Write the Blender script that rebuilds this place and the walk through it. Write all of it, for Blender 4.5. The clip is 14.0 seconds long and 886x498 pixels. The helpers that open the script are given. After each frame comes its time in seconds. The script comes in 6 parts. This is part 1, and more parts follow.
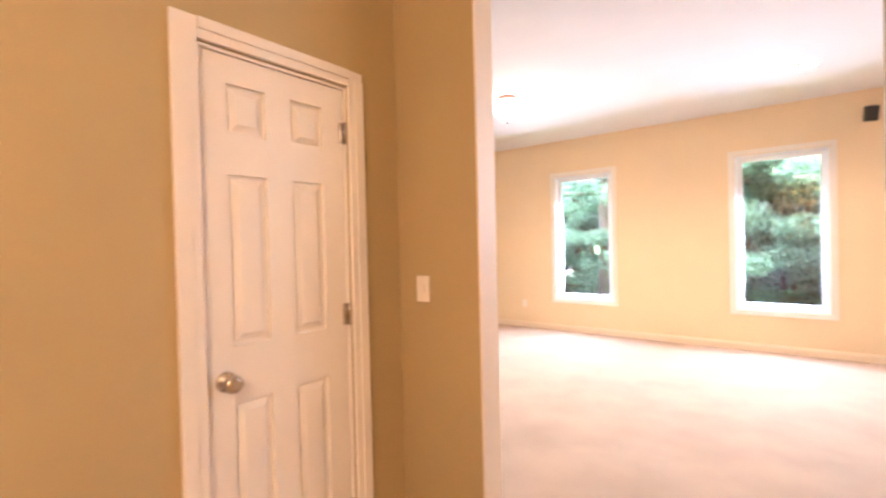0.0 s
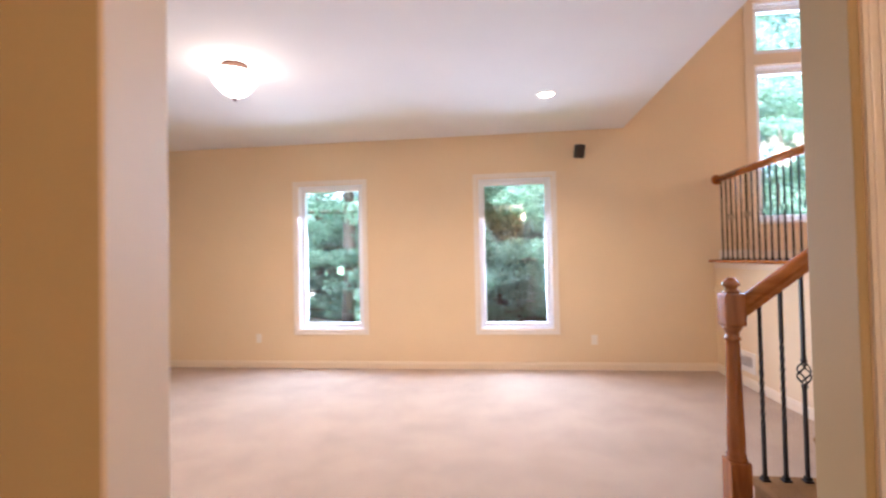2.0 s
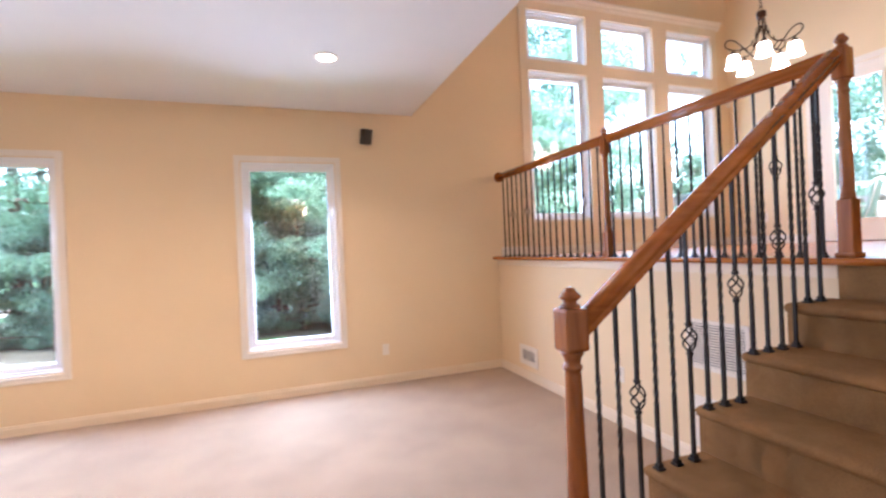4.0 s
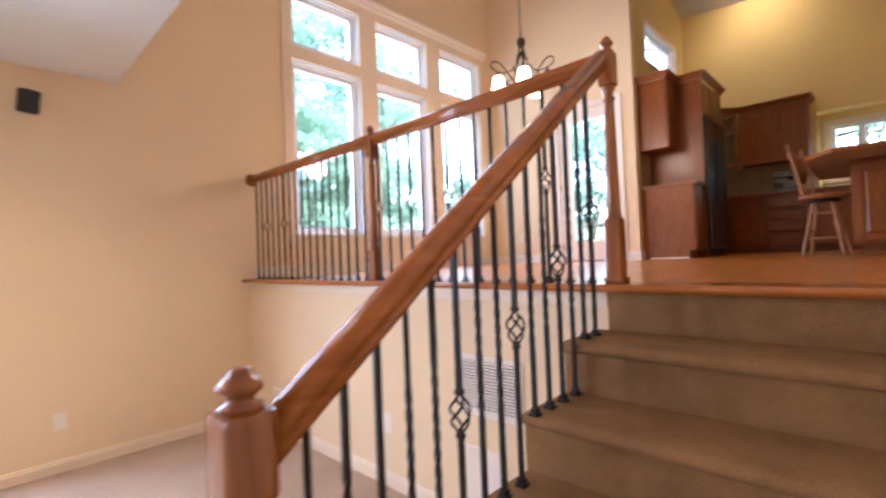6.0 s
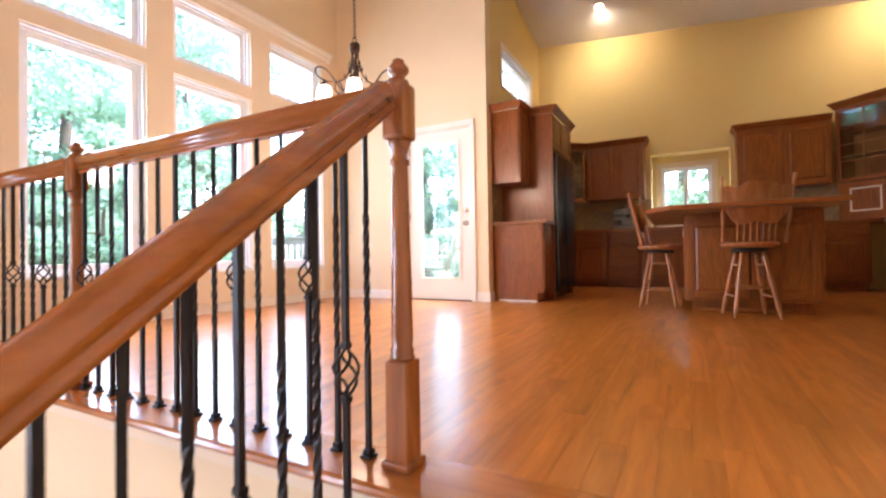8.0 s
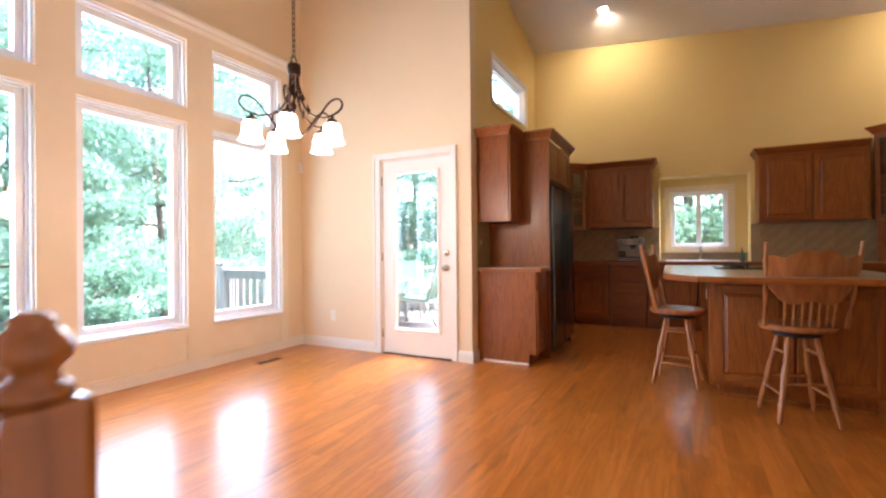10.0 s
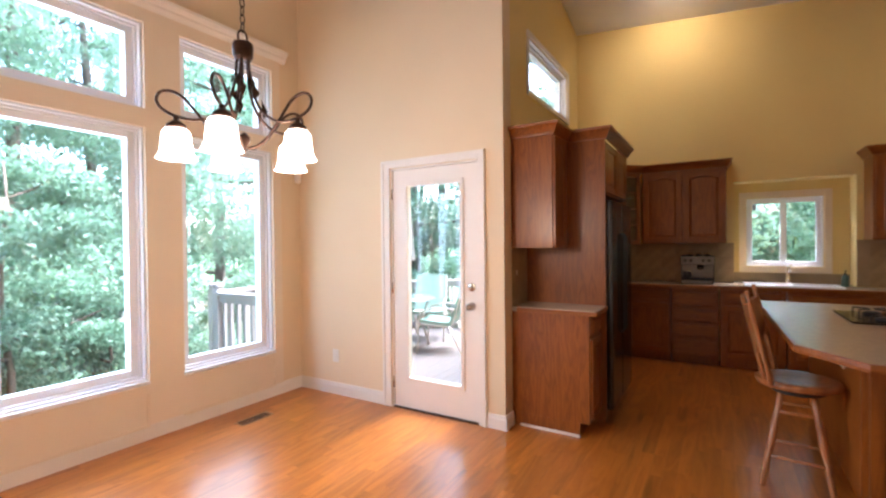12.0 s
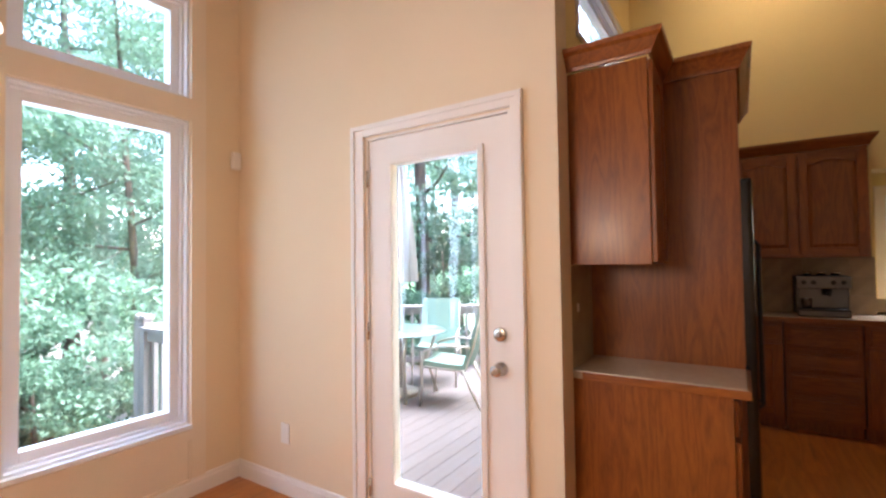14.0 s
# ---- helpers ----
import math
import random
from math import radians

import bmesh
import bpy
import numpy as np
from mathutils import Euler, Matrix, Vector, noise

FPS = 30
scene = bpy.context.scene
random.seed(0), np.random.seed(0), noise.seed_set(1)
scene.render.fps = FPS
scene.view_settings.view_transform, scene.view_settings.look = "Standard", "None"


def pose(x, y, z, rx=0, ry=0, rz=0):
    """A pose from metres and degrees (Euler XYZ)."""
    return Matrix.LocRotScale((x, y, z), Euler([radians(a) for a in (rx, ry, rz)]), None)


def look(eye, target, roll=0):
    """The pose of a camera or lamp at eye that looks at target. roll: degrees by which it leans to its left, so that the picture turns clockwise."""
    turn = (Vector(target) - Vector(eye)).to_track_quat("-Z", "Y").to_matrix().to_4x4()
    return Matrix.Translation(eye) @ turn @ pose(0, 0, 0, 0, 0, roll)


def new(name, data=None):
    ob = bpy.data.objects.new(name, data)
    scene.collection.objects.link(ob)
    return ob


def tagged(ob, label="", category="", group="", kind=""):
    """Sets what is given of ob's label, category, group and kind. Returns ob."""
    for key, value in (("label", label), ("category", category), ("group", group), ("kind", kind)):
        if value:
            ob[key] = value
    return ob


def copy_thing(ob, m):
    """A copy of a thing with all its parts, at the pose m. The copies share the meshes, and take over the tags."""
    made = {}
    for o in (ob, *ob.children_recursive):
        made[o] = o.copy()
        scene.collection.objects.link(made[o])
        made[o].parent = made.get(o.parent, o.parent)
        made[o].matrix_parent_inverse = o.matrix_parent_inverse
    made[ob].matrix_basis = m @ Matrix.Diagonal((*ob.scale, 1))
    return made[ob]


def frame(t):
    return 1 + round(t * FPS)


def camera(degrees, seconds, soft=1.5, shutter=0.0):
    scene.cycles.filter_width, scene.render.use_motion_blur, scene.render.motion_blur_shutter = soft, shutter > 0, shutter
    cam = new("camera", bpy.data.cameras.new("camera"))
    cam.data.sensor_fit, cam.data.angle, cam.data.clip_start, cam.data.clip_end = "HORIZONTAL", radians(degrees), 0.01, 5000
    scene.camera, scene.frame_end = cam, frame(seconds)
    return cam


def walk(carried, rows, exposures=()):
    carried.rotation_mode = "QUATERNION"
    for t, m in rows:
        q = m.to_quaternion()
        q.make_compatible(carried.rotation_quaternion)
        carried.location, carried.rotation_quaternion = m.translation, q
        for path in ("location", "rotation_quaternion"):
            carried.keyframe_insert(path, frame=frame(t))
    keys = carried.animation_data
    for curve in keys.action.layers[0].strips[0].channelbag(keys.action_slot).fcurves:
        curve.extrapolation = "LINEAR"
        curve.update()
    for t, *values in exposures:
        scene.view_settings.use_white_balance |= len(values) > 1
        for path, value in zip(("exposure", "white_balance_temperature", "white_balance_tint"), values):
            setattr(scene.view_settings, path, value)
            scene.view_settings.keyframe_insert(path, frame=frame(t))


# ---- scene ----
cam = camera(88.3, 14.0, 2.3, 0.5)
PATH = [
    (0, (1.408, 0.916, 1.389), (0.165, 2.482, 1.365), -1.4),
    (0.5, (1.337, 1.052, 1.405), (0.32, 2.774, 1.392), -1.3),
    (1, (1.150, 1.338, 1.396), (0.401, 3.193, 1.430), -1.2),
    (1.5, (1.040, 1.602, 1.383), (0.542, 3.538, 1.446), -1.1),
    (2, (0.946, 1.845, 1.390), (0.714, 3.831, 1.430), -1.2),
    (2.5, (0.893, 2.077, 1.398), (0.899, 4.077, 1.414), -1.9),
    (3, (0.880, 2.302, 1.418), (1.124, 4.287, 1.422), -2.5),
    (3.2, (0.893, 2.378, 1.420), (1.235, 4.348, 1.421), -2.8),
    (5.3, (1.43, 3.11, 1.441), (2.595, 4.735, 1.474), -1.8),
    (5.5, (1.483, 3.155, 1.43), (2.73, 4.718, 1.468), -2.2),
    (6, (1.665, 3.23, 1.445), (3.105, 4.618, 1.478), -2.3),
    (6.5, (1.941, 3.308, 1.491), (3.561, 4.481, 1.535), -2.2),
    (7, (2.179, 3.346, 1.588), (3.91, 4.347, 1.634), -1.6),
    (7.5, (2.411, 3.417, 1.705), (4.185, 4.339, 1.749), -1.0),
    (8, (2.571, 3.395, 1.839), (4.335, 4.337, 1.868), -0.9),
    (8.5, (2.76, 3.428, 1.971), (4.517, 4.384, 1.993), -1.1),
    (10.8, (3.708, 3.683, 2.579), (5.484, 4.604, 2.573), -0.2),
    (11, (3.787, 3.711, 2.619), (5.555, 4.647, 2.613), -0.1),
    (11.5, (4.0, 3.848, 2.71), (5.741, 4.832, 2.681), -0.0),
    (12, (4.255, 4.011, 2.705), (5.966, 5.048, 2.682), -0.6),
    (12.5, (4.555, 4.219, 2.687), (6.252, 5.277, 2.69), -1.2),
    (13, (4.89, 4.409, 2.687), (6.584, 5.472, 2.72), -1.3),
    (13.5, (5.245, 4.596, 2.686), (6.935, 5.663, 2.738), -1.1),
    (14, (5.579, 4.768, 2.687), (7.255, 5.858, 2.743), -0.8),
]
EXPOSURES = [(0.0, 4.9, 5750, 20), (1.0, 4.5, 5700, 20), (1.6, 4.3, 5500, 20), (3.0, 4.2, 5350, 18.5), (5.5, 4.2, 5350, 18.5), (8.0, 4.65, 5600, 19), (11.0, 4.3, 5450, 17.5), (14.0, 3.85, 5600, 20)]
walk(cam, [(t, look(eye, target, roll)) for t, eye, target, roll in PATH], EXPOSURES)

U = 1.305
RISE = U / 7
NORTH = 7.565

# ---- world, sun, large lights ----
world = bpy.data.worlds.new("sky")
scene.world = world
world.use_nodes = True
wn, wl = world.node_tree.nodes, world.node_tree.links
sky = wn.new("ShaderNodeTexSky")
sky.sky_type = "NISHITA"
sky.sun_disc = False
sky.sun_elevation, sky.sun_rotation = radians(60), radians(135)
sky.air_density, sky.dust_density = 1.3, 3.0
wn["Background"].inputs["Strength"].default_value = 0.15
wl.new(sky.outputs[0], wn["Background"].inputs["Color"])

sun = new("sun", bpy.data.lights.new("sun", "SUN"))
sun.data.energy, sun.data.angle, sun.data.color = 3.4, radians(60), (1.0, 0.96, 0.9)
sun.matrix_world = pose(0, 0, 20, 30, 0, 45)


def area(name, place, target, sx, sy, watts, color, spread=180):
    lamp = new(name, bpy.data.lights.new(name, "AREA"))
    lamp.data.shape, lamp.data.size, lamp.data.size_y = "RECTANGLE", sx, sy
    lamp.data.energy, lamp.data.color = watts, color
    lamp.data.spread = radians(spread)
    lamp.matrix_world = look(place, target)
    return lamp


def point(name, place, watts, color, radius=0.05):
    lamp = new(name, bpy.data.lights.new(name, "POINT"))
    lamp.data.energy, lamp.data.color, lamp.data.shadow_soft_size = watts, color, radius
    lamp.location = place
    return lamp


def spot(name, place, watts, color, cone=130):
    lamp = new(name, bpy.data.lights.new(name, "SPOT"))
    lamp.data.energy, lamp.data.color, lamp.data.shadow_soft_size = watts, color, 0.06
    lamp.data.spot_size, lamp.data.spot_blend = radians(cone), 0.7
    lamp.location = place
    return lamp


DAY = (0.76, 0.87, 1.0)
WARM = (1.0, 0.70, 0.42)
for wx in (-1.2, 1.18):
    area("window_light", (wx, NORTH + 0.22, 1.50), (wx, 4.5, 0.0), 0.84, 1.80, 4.5, DAY, 150)
for wx, w in ((4.44, 2.6), (5.55, 2.2), (6.60, 1.2)):
    area("window_light", (wx, NORTH + 0.30, 2.70), (wx - 0.8, 3, 2.3), 0.84, 1.8, w, DAY, 165)
    area("window_light", (wx, NORTH + 0.26, 4.05), (wx - 0.8, 3, 3.6), 0.84, 0.55, w * 0.35, DAY)
area("window_light", (7.75, 6.0, 2.4), (3, 5.8, 2.3), 0.5, 1.5, 0.3, DAY)
point("ceiling_lamp", (-1.04, 5.15, 2.70), 0.45, WARM, 0.12)
spot("ceiling_lamp", (-1.04, 5.15, 2.70), 8.0, WARM, 168)
spot("downlight_or_fill", (1.45, 6.22, 2.90), 5, WARM)
# The one at y 0.9 has no fitting; added to brighten the yellow wall.
for y, watts in ((4.48, 2.4), (0.9, 3.2)):
    lamp = spot("downlight_or_fill", (9.75, y, 5.50 + 0.085 * (y - 4.48)), watts, (1.0, 0.76, 0.46), 165)
    lamp.rotation_euler = (0, radians(-38), 0)
    lamp.data.spot_blend = 1.0
point("chandelier_lamp", (5.47, 5.72, 2.88), 2.2, WARM, 0.15)
# Fill with no fitting, unseen; added to brighten the hall.
point("hall_fill", (1.9, -0.7, 2.6), 6.0, WARM, 0.15)


# ---- materials ----
def material(name, color, rough=0.6, metal=0.0, vary=0.08, scale=6.0, bump=0.0, bump_scale=80.0, stretch=(1, 1, 1), spec=0.5, coat=0.0, fine=0.0, random_shade=0.0):
    m = bpy.data.materials.new(name)
    m.use_nodes = True
    n, l = m.node_tree.nodes, m.node_tree.links
    b = n["Principled BSDF"]
    b.inputs["Roughness"].default_value = rough
    b.inputs["Metallic"].default_value = metal
    b.inputs["Specular IOR Level"].default_value = spec
    b.inputs["Coat Weight"].default_value = coat
    b.inputs["Coat Roughness"].default_value = 0.12
    tc = n.new("ShaderNodeTexCoord")
    mp = n.new("ShaderNodeMapping")
    mp.inputs["Scale"].default_value = stretch
    l.new(tc.outputs["Object"], mp.inputs[0])
    no = n.new("ShaderNodeTexNoise")
    no.inputs["Scale"].default_value, no.inputs["Detail"].default_value = scale, 5
    l.new(mp.outputs[0], no.inputs["Vector"])
    ramp = n.new("ShaderNodeValToRGB")
    ramp.color_ramp.elements[0].position, ramp.color_ramp.elements[1].position = 0.3, 0.7
    ramp.color_ramp.elements[0].color = (*[c * (1 - vary) for c in color], 1)
    ramp.color_ramp.elements[1].color = (*[min(1, c * (1 + vary)) for c in color], 1)
    l.new(no.outputs["Fac"], ramp.inputs[0])
    out = ramp.outputs[0]
    if fine:
        n2 = n.new("ShaderNodeTexNoise")
        n2.inputs["Scale"].default_value, n2.inputs["Detail"].default_value = bump_scale, 3
        l.new(mp.outputs[0], n2.inputs["Vector"])
        mr = n.new("ShaderNodeMapRange")
        mr.inputs["From Min"].default_value, mr.inputs["From Max"].default_value = 0.3, 0.7
        mr.inputs["To Min"].default_value, mr.inputs["To Max"].default_value = 1 - fine, 1 + fine
        l.new(n2.outputs["Fac"], mr.inputs[0])
        mx = n.new("ShaderNodeVectorMath")
        mx.operation = "SCALE"
        l.new(out, mx.inputs[0]), l.new(mr.outputs[0], mx.inputs["Scale"])
        out = mx.outputs[0]
    if random_shade:
        oi = n.new("ShaderNodeObjectInfo")
        mr = n.new("ShaderNodeMapRange")
        mr.inputs["To Min"].default_value, mr.inputs["To Max"].default_value = 1 - random_shade, 1 + random_shade
        l.new(oi.outputs["Random"], mr.inputs[0])
        mx = n.new("ShaderNodeVectorMath")
        mx.operation = "SCALE"
        l.new(out, mx.inputs[0]), l.new(mr.outputs[0], mx.inputs["Scale"])
        out = mx.outputs[0]
    l.new(out, b.inputs["Base Color"])
    if bump:
        nb = n.new("ShaderNodeTexNoise")
        nb.inputs["Scale"].default_value, nb.inputs["Detail"].default_value = bump_scale, 4
        l.new(mp.outputs[0], nb.inputs["Vector"])
        bp = n.new("ShaderNodeBump")
        bp.inputs["Strength"].default_value, bp.inputs["Distance"].default_value = bump, 0.004
        l.new(nb.outputs["Fac"], bp.inputs["Height"])
        l.new(bp.outputs[0], b.inputs["Normal"])
    return m


def wood(name, dark, light, axis, rough=0.35, coat=0.3, scale=1.0, random_shade=0.0, island=False, figure=0.55, blotch=0.0):
    """Oak: cathedral figure and fine pores, both drawn out along the axis of the grain."""
    m = bpy.data.materials.new(name)
    m.use_nodes = True
    n, l = m.node_tree.nodes, m.node_tree.links
    b = n["Principled BSDF"]
    b.inputs["Roughness"].default_value = rough
    b.inputs["Coat Weight"].default_value = coat
    b.inputs["Coat Roughness"].default_value = 0.15
    tc, mp = n.new("ShaderNodeTexCoord"), n.new("ShaderNodeMapping")
    s = [1.0, 1.0, 1.0]
    s["xyz".index(axis)] = 0.12
    mp.inputs["Scale"].default_value = [v * scale for v in s]
    l.new(tc.outputs["Object"], mp.inputs[0])
    rnd = None
    if random_shade:
        if island:
            g = n.new("ShaderNodeNewGeometry")
            rnd = g.outputs["Random Per Island"]
        else:
            g = n.new("ShaderNodeObjectInfo")
            rnd = g.outputs["Random"]
        sc = n.new("ShaderNodeMath")
        sc.operation, sc.inputs[1].default_value = "MULTIPLY", 37.0
        l.new(rnd, sc.inputs[0])
        ad = n.new("ShaderNodeVectorMath")
        ad.operation = "ADD"
        l.new(mp.outputs[0], ad.inputs[0]), l.new(sc.outputs[0], ad.inputs[1])
        vec = ad.outputs[0]
    else:
        vec = mp.outputs[0]
    big = n.new("ShaderNodeTexNoise")
    big.inputs["Scale"].default_value, big.inputs["Detail"].default_value, big.inputs["Distortion"].default_value = 5.0, 2, 0.6
    l.new(vec, big.inputs["Vector"])
    rings = n.new("ShaderNodeMath")
    rings.operation, rings.inputs[1].default_value = "MULTIPLY", 14.0
    l.new(big.outputs["Fac"], rings.inputs[0])
    fr = n.new("ShaderNodeMath")
    fr.operation = "PINGPONG"
    fr.inputs[1].default_value = 1.0
    l.new(rings.outputs[0], fr.inputs[0])
    pores = n.new("ShaderNodeTexNoise")
    pores.inputs["Scale"].default_value, pores.inputs["Detail"].default_value = 90.0, 3
    l.new(vec, pores.inputs["Vector"])
    mixv = n.new("ShaderNodeMath")
    mixv.operation, mixv.inputs[1].default_value = "MULTIPLY_ADD", figure
    l.new(fr.outputs[0], mixv.inputs[0])
    ps = n.new("ShaderNodeMath")
    ps.operation, ps.inputs[1].default_value = "MULTIPLY", 0.55
    l.new(pores.outputs["Fac"], ps.inputs[0]), l.new(ps.outputs[0], mixv.inputs[2])
    ramp = n.new("ShaderNodeValToRGB")
    ramp.color_ramp.elements[0].position, ramp.color_ramp.elements[1].position = 0.15, 0.85
    ramp.color_ramp.elements[0].color, ramp.color_ramp.elements[1].color = (*dark, 1), (*light, 1)
    l.new(mixv.outputs[0], ramp.inputs[0])
    out = ramp.outputs[0]
    if random_shade:
        mr = n.new("ShaderNodeMapRange")
        mr.inputs["To Min"].default_value, mr.inputs["To Max"].default_value = 1 - random_shade, 1 + random_shade
        l.new(rnd, mr.inputs[0])
        mx = n.new("ShaderNodeVectorMath")
        mx.operation = "SCALE"
        l.new(out, mx.inputs[0]), l.new(mr.outputs[0], mx.inputs["Scale"])
        out = mx.outputs[0]
    if blotch:
        spots = n.new("ShaderNodeTexNoise")
        spots.inputs["Scale"].default_value, spots.inputs["Detail"].default_value = 11.0, 4
        l.new(vec, spots.inputs["Vector"])
        mr = n.new("ShaderNodeMapRange")
        mr.inputs["From Min"].default_value, mr.inputs["From Max"].default_value = 0.60, 0.74
        mr.inputs["To Min"].default_value, mr.inputs["To Max"].default_value = 1.0, 1 - blotch
        l.new(spots.outputs["Fac"], mr.inputs[0])
        mx = n.new("ShaderNodeVectorMath")
        mx.operation = "SCALE"
        l.new(out, mx.inputs[0]), l.new(mr.outputs[0], mx.inputs["Scale"])
        out = mx.outputs[0]
    l.new(out, b.inputs["Base Color"])
    bp = n.new("ShaderNodeBump")
    bp.inputs["Strength"].default_value, bp.inputs["Distance"].default_value = 0.12, 0.001
    l.new(pores.outputs["Fac"], bp.inputs["Height"]), l.new(bp.outputs[0], b.inputs["Normal"])
    return m


def glow(name, color, strength):
    m = bpy.data.materials.new(name)
    m.use_nodes = True
    b = m.node_tree.nodes["Principled BSDF"]
    b.inputs["Base Color"].default_value = (0.9, 0.88, 0.82, 1)
    b.inputs["Emission Color"].default_value, b.inputs["Emission Strength"].default_value = (*color, 1), strength
    b.inputs["Roughness"].default_value = 0.3
    return m


def pane_glass(name):
    m = bpy.data.materials.new(name)
    m.use_nodes = True
    n, l = m.node_tree.nodes, m.node_tree.links
    n.remove(n["Principled BSDF"])
    tr, gl, lw, mx = (n.new("ShaderNodeBsdfTransparent"), n.new("ShaderNodeBsdfGlossy"), n.new("ShaderNodeLayerWeight"), n.new("ShaderNodeMixShader"))
    pw, ma = n.new("ShaderNodeMath"), n.new("ShaderNodeMath")
    pw.operation, pw.inputs[1].default_value = "POWER", 5.0
    ma.operation, ma.inputs[1].default_value, ma.inputs[2].default_value = "MULTIPLY_ADD", 0.8, 0.07
    tr.inputs[0].default_value = (0.96, 0.98, 0.97, 1)
    gl.inputs["Roughness"].default_value = 0.02
    lw.inputs[0].default_value = 0.5
    l.new(lw.outputs["Facing"], pw.inputs[0]), l.new(pw.outputs[0], ma.inputs[0])
    l.new(ma.outputs[0], mx.inputs[0]), l.new(tr.outputs[0], mx.inputs[1]), l.new(gl.outputs[0], mx.inputs[2])
    l.new(mx.outputs[0], n["Material Output"].inputs[0])
    return m


PAINT_LIVING = material("cream wall paint", (0.80, 0.635, 0.42), 0.75, vary=0.02, scale=1.5, bump=0.12, bump_scale=160)
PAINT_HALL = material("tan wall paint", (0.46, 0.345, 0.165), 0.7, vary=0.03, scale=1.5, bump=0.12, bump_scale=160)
PAINT_KITCHEN = material("yellow wall paint", (0.77, 0.59, 0.24), 0.75, vary=0.02, scale=1.5, bump=0.12, bump_scale=160)
CEILING = material("ceiling paint", (0.78, 0.76, 0.75), 0.9, vary=0.015, scale=2.0, bump=0.25, bump_scale=220)
TRIM = material("white trim paint", (0.83, 0.76, 0.68), 0.35, vary=0.02, scale=4.0)
TRIM_CREAM = material("cream trim paint", (0.82, 0.69, 0.53), 0.4, vary=0.02, scale=3.0)
VINYL = material("white vinyl", (0.84, 0.84, 0.86), 0.3, vary=0.015, scale=4.0)
CARPET = material("beige carpet", (0.49, 0.375, 0.28), 0.95, vary=0.09, scale=2.2, bump=0.9, bump_scale=420, spec=0.1, fine=0.22)
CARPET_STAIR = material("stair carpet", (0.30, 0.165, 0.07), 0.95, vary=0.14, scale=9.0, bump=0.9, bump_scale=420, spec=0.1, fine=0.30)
OAK_X = wood("cabinet oak x", (0.165, 0.040, 0.004), (0.385, 0.116, 0.010), "x", scale=2.6, figure=0.30, coat=0.15)
OAK_Y = wood("cabinet oak y", (0.165, 0.040, 0.004), (0.385, 0.116, 0.010), "y", scale=2.6, figure=0.30, coat=0.15)
OAK_Z = wood("cabinet oak z", (0.165, 0.040, 0.004), (0.385, 0.116, 0.010), "z", scale=2.6, figure=0.30, coat=0.15)
RAIL_X = wood("rail oak x", (0.33, 0.092, 0.014), (0.51, 0.172, 0.028), "x", rough=0.22, coat=0.45, figure=0.38)
RAIL_Y = wood("rail oak y", (0.33, 0.092, 0.014), (0.51, 0.172, 0.028), "y", rough=0.22, coat=0.45, figure=0.38)
# Same oak as the rails; the backlit posts' shade is put into its colour.
RAIL_Z_SHADED = wood("rail oak z shaded", (0.22, 0.060, 0.013), (0.36, 0.120, 0.028), "z", rough=0.22, coat=0.45)
STOOL_WOOD = wood("stool oak", (0.27, 0.090, 0.024), (0.44, 0.175, 0.055), "z", rough=0.3, coat=0.4)
PLANK = wood("floor oak", (0.37, 0.108, 0.011), (0.60, 0.210, 0.028), "x", rough=0.3, coat=0.3, random_shade=0.13, figure=0.36, blotch=0.45)
PLANK_FAR = wood("floor oak far", (0.37, 0.108, 0.011), (0.60, 0.210, 0.028), "x", rough=0.3, coat=0.3, random_shade=0.13, island=True, figure=0.36, blotch=0.45)
IRON = material("black iron", (0.018, 0.013, 0.012), 0.5, metal=0.4, vary=0.3, scale=30)
BRONZE = material("dark bronze", (0.06, 0.03, 0.018), 0.4, metal=0.7, vary=0.3, scale=20)
NICKEL = material("satin nickel", (0.62, 0.55, 0.47), 0.25, metal=1.0, vary=0.05)
STEEL = material("brushed steel", (0.15, 0.14, 0.13), 0.28, metal=1.0, vary=0.1)
CHROME = material("chrome", (0.8, 0.8, 0.82), 0.12, metal=1.0, vary=0.02)
BLACK = material("black gloss", (0.008, 0.008, 0.009), 0.18, vary=0.2, spec=0.6)
BLACK_MATT = material("black plastic", (0.02, 0.018, 0.017), 0.55, vary=0.2)
LAMINATE = material("beige laminate", (0.50, 0.38, 0.26), 0.25, vary=0.06, scale=40)
TILE = material("stone tile", (0.38, 0.27, 0.15), 0.45, vary=0.16, scale=9, bump=0.1, random_shade=0.08)
GROUT = material("grout", (0.40, 0.30, 0.19), 0.9)
GLASS = pane_glass("window glass")
SHADE_GLOW = glow("lit frosted glass", (1.0, 0.78, 0.55), 0.6)
BULB_GLOW = glow("lit lens", (1.0, 0.80, 0.55), 2.6)
DECK_WOOD = wood("weathered deck", (0.085, 0.070, 0.063), (0.11, 0.092, 0.084), "x", rough=0.8, coat=0.0, random_shade=0.15)
DECK_GREY = material("weathered rail wood", (0.26, 0.245, 0.24), 0.8, vary=0.15, scale=12, stretch=(1, 1, 0.2), bump=0.2)
SLING = material("green sling fabric", (0.12, 0.20, 0.165), 0.7, vary=0.06, scale=30, bump=0.2, bump_scale=300)
ALU = material("taupe aluminium", (0.42, 0.38, 0.33), 0.4, metal=0.6, vary=0.05)
BARK = material("bark", (0.075, 0.055, 0.042), 0.95, vary=0.4, scale=12, stretch=(1, 1, 0.25), bump=0.8, bump_scale=30)
GRASS = material("grass", (0.05, 0.115, 0.03), 0.9, vary=0.3, scale=3, bump=0.5, bump_scale=60)
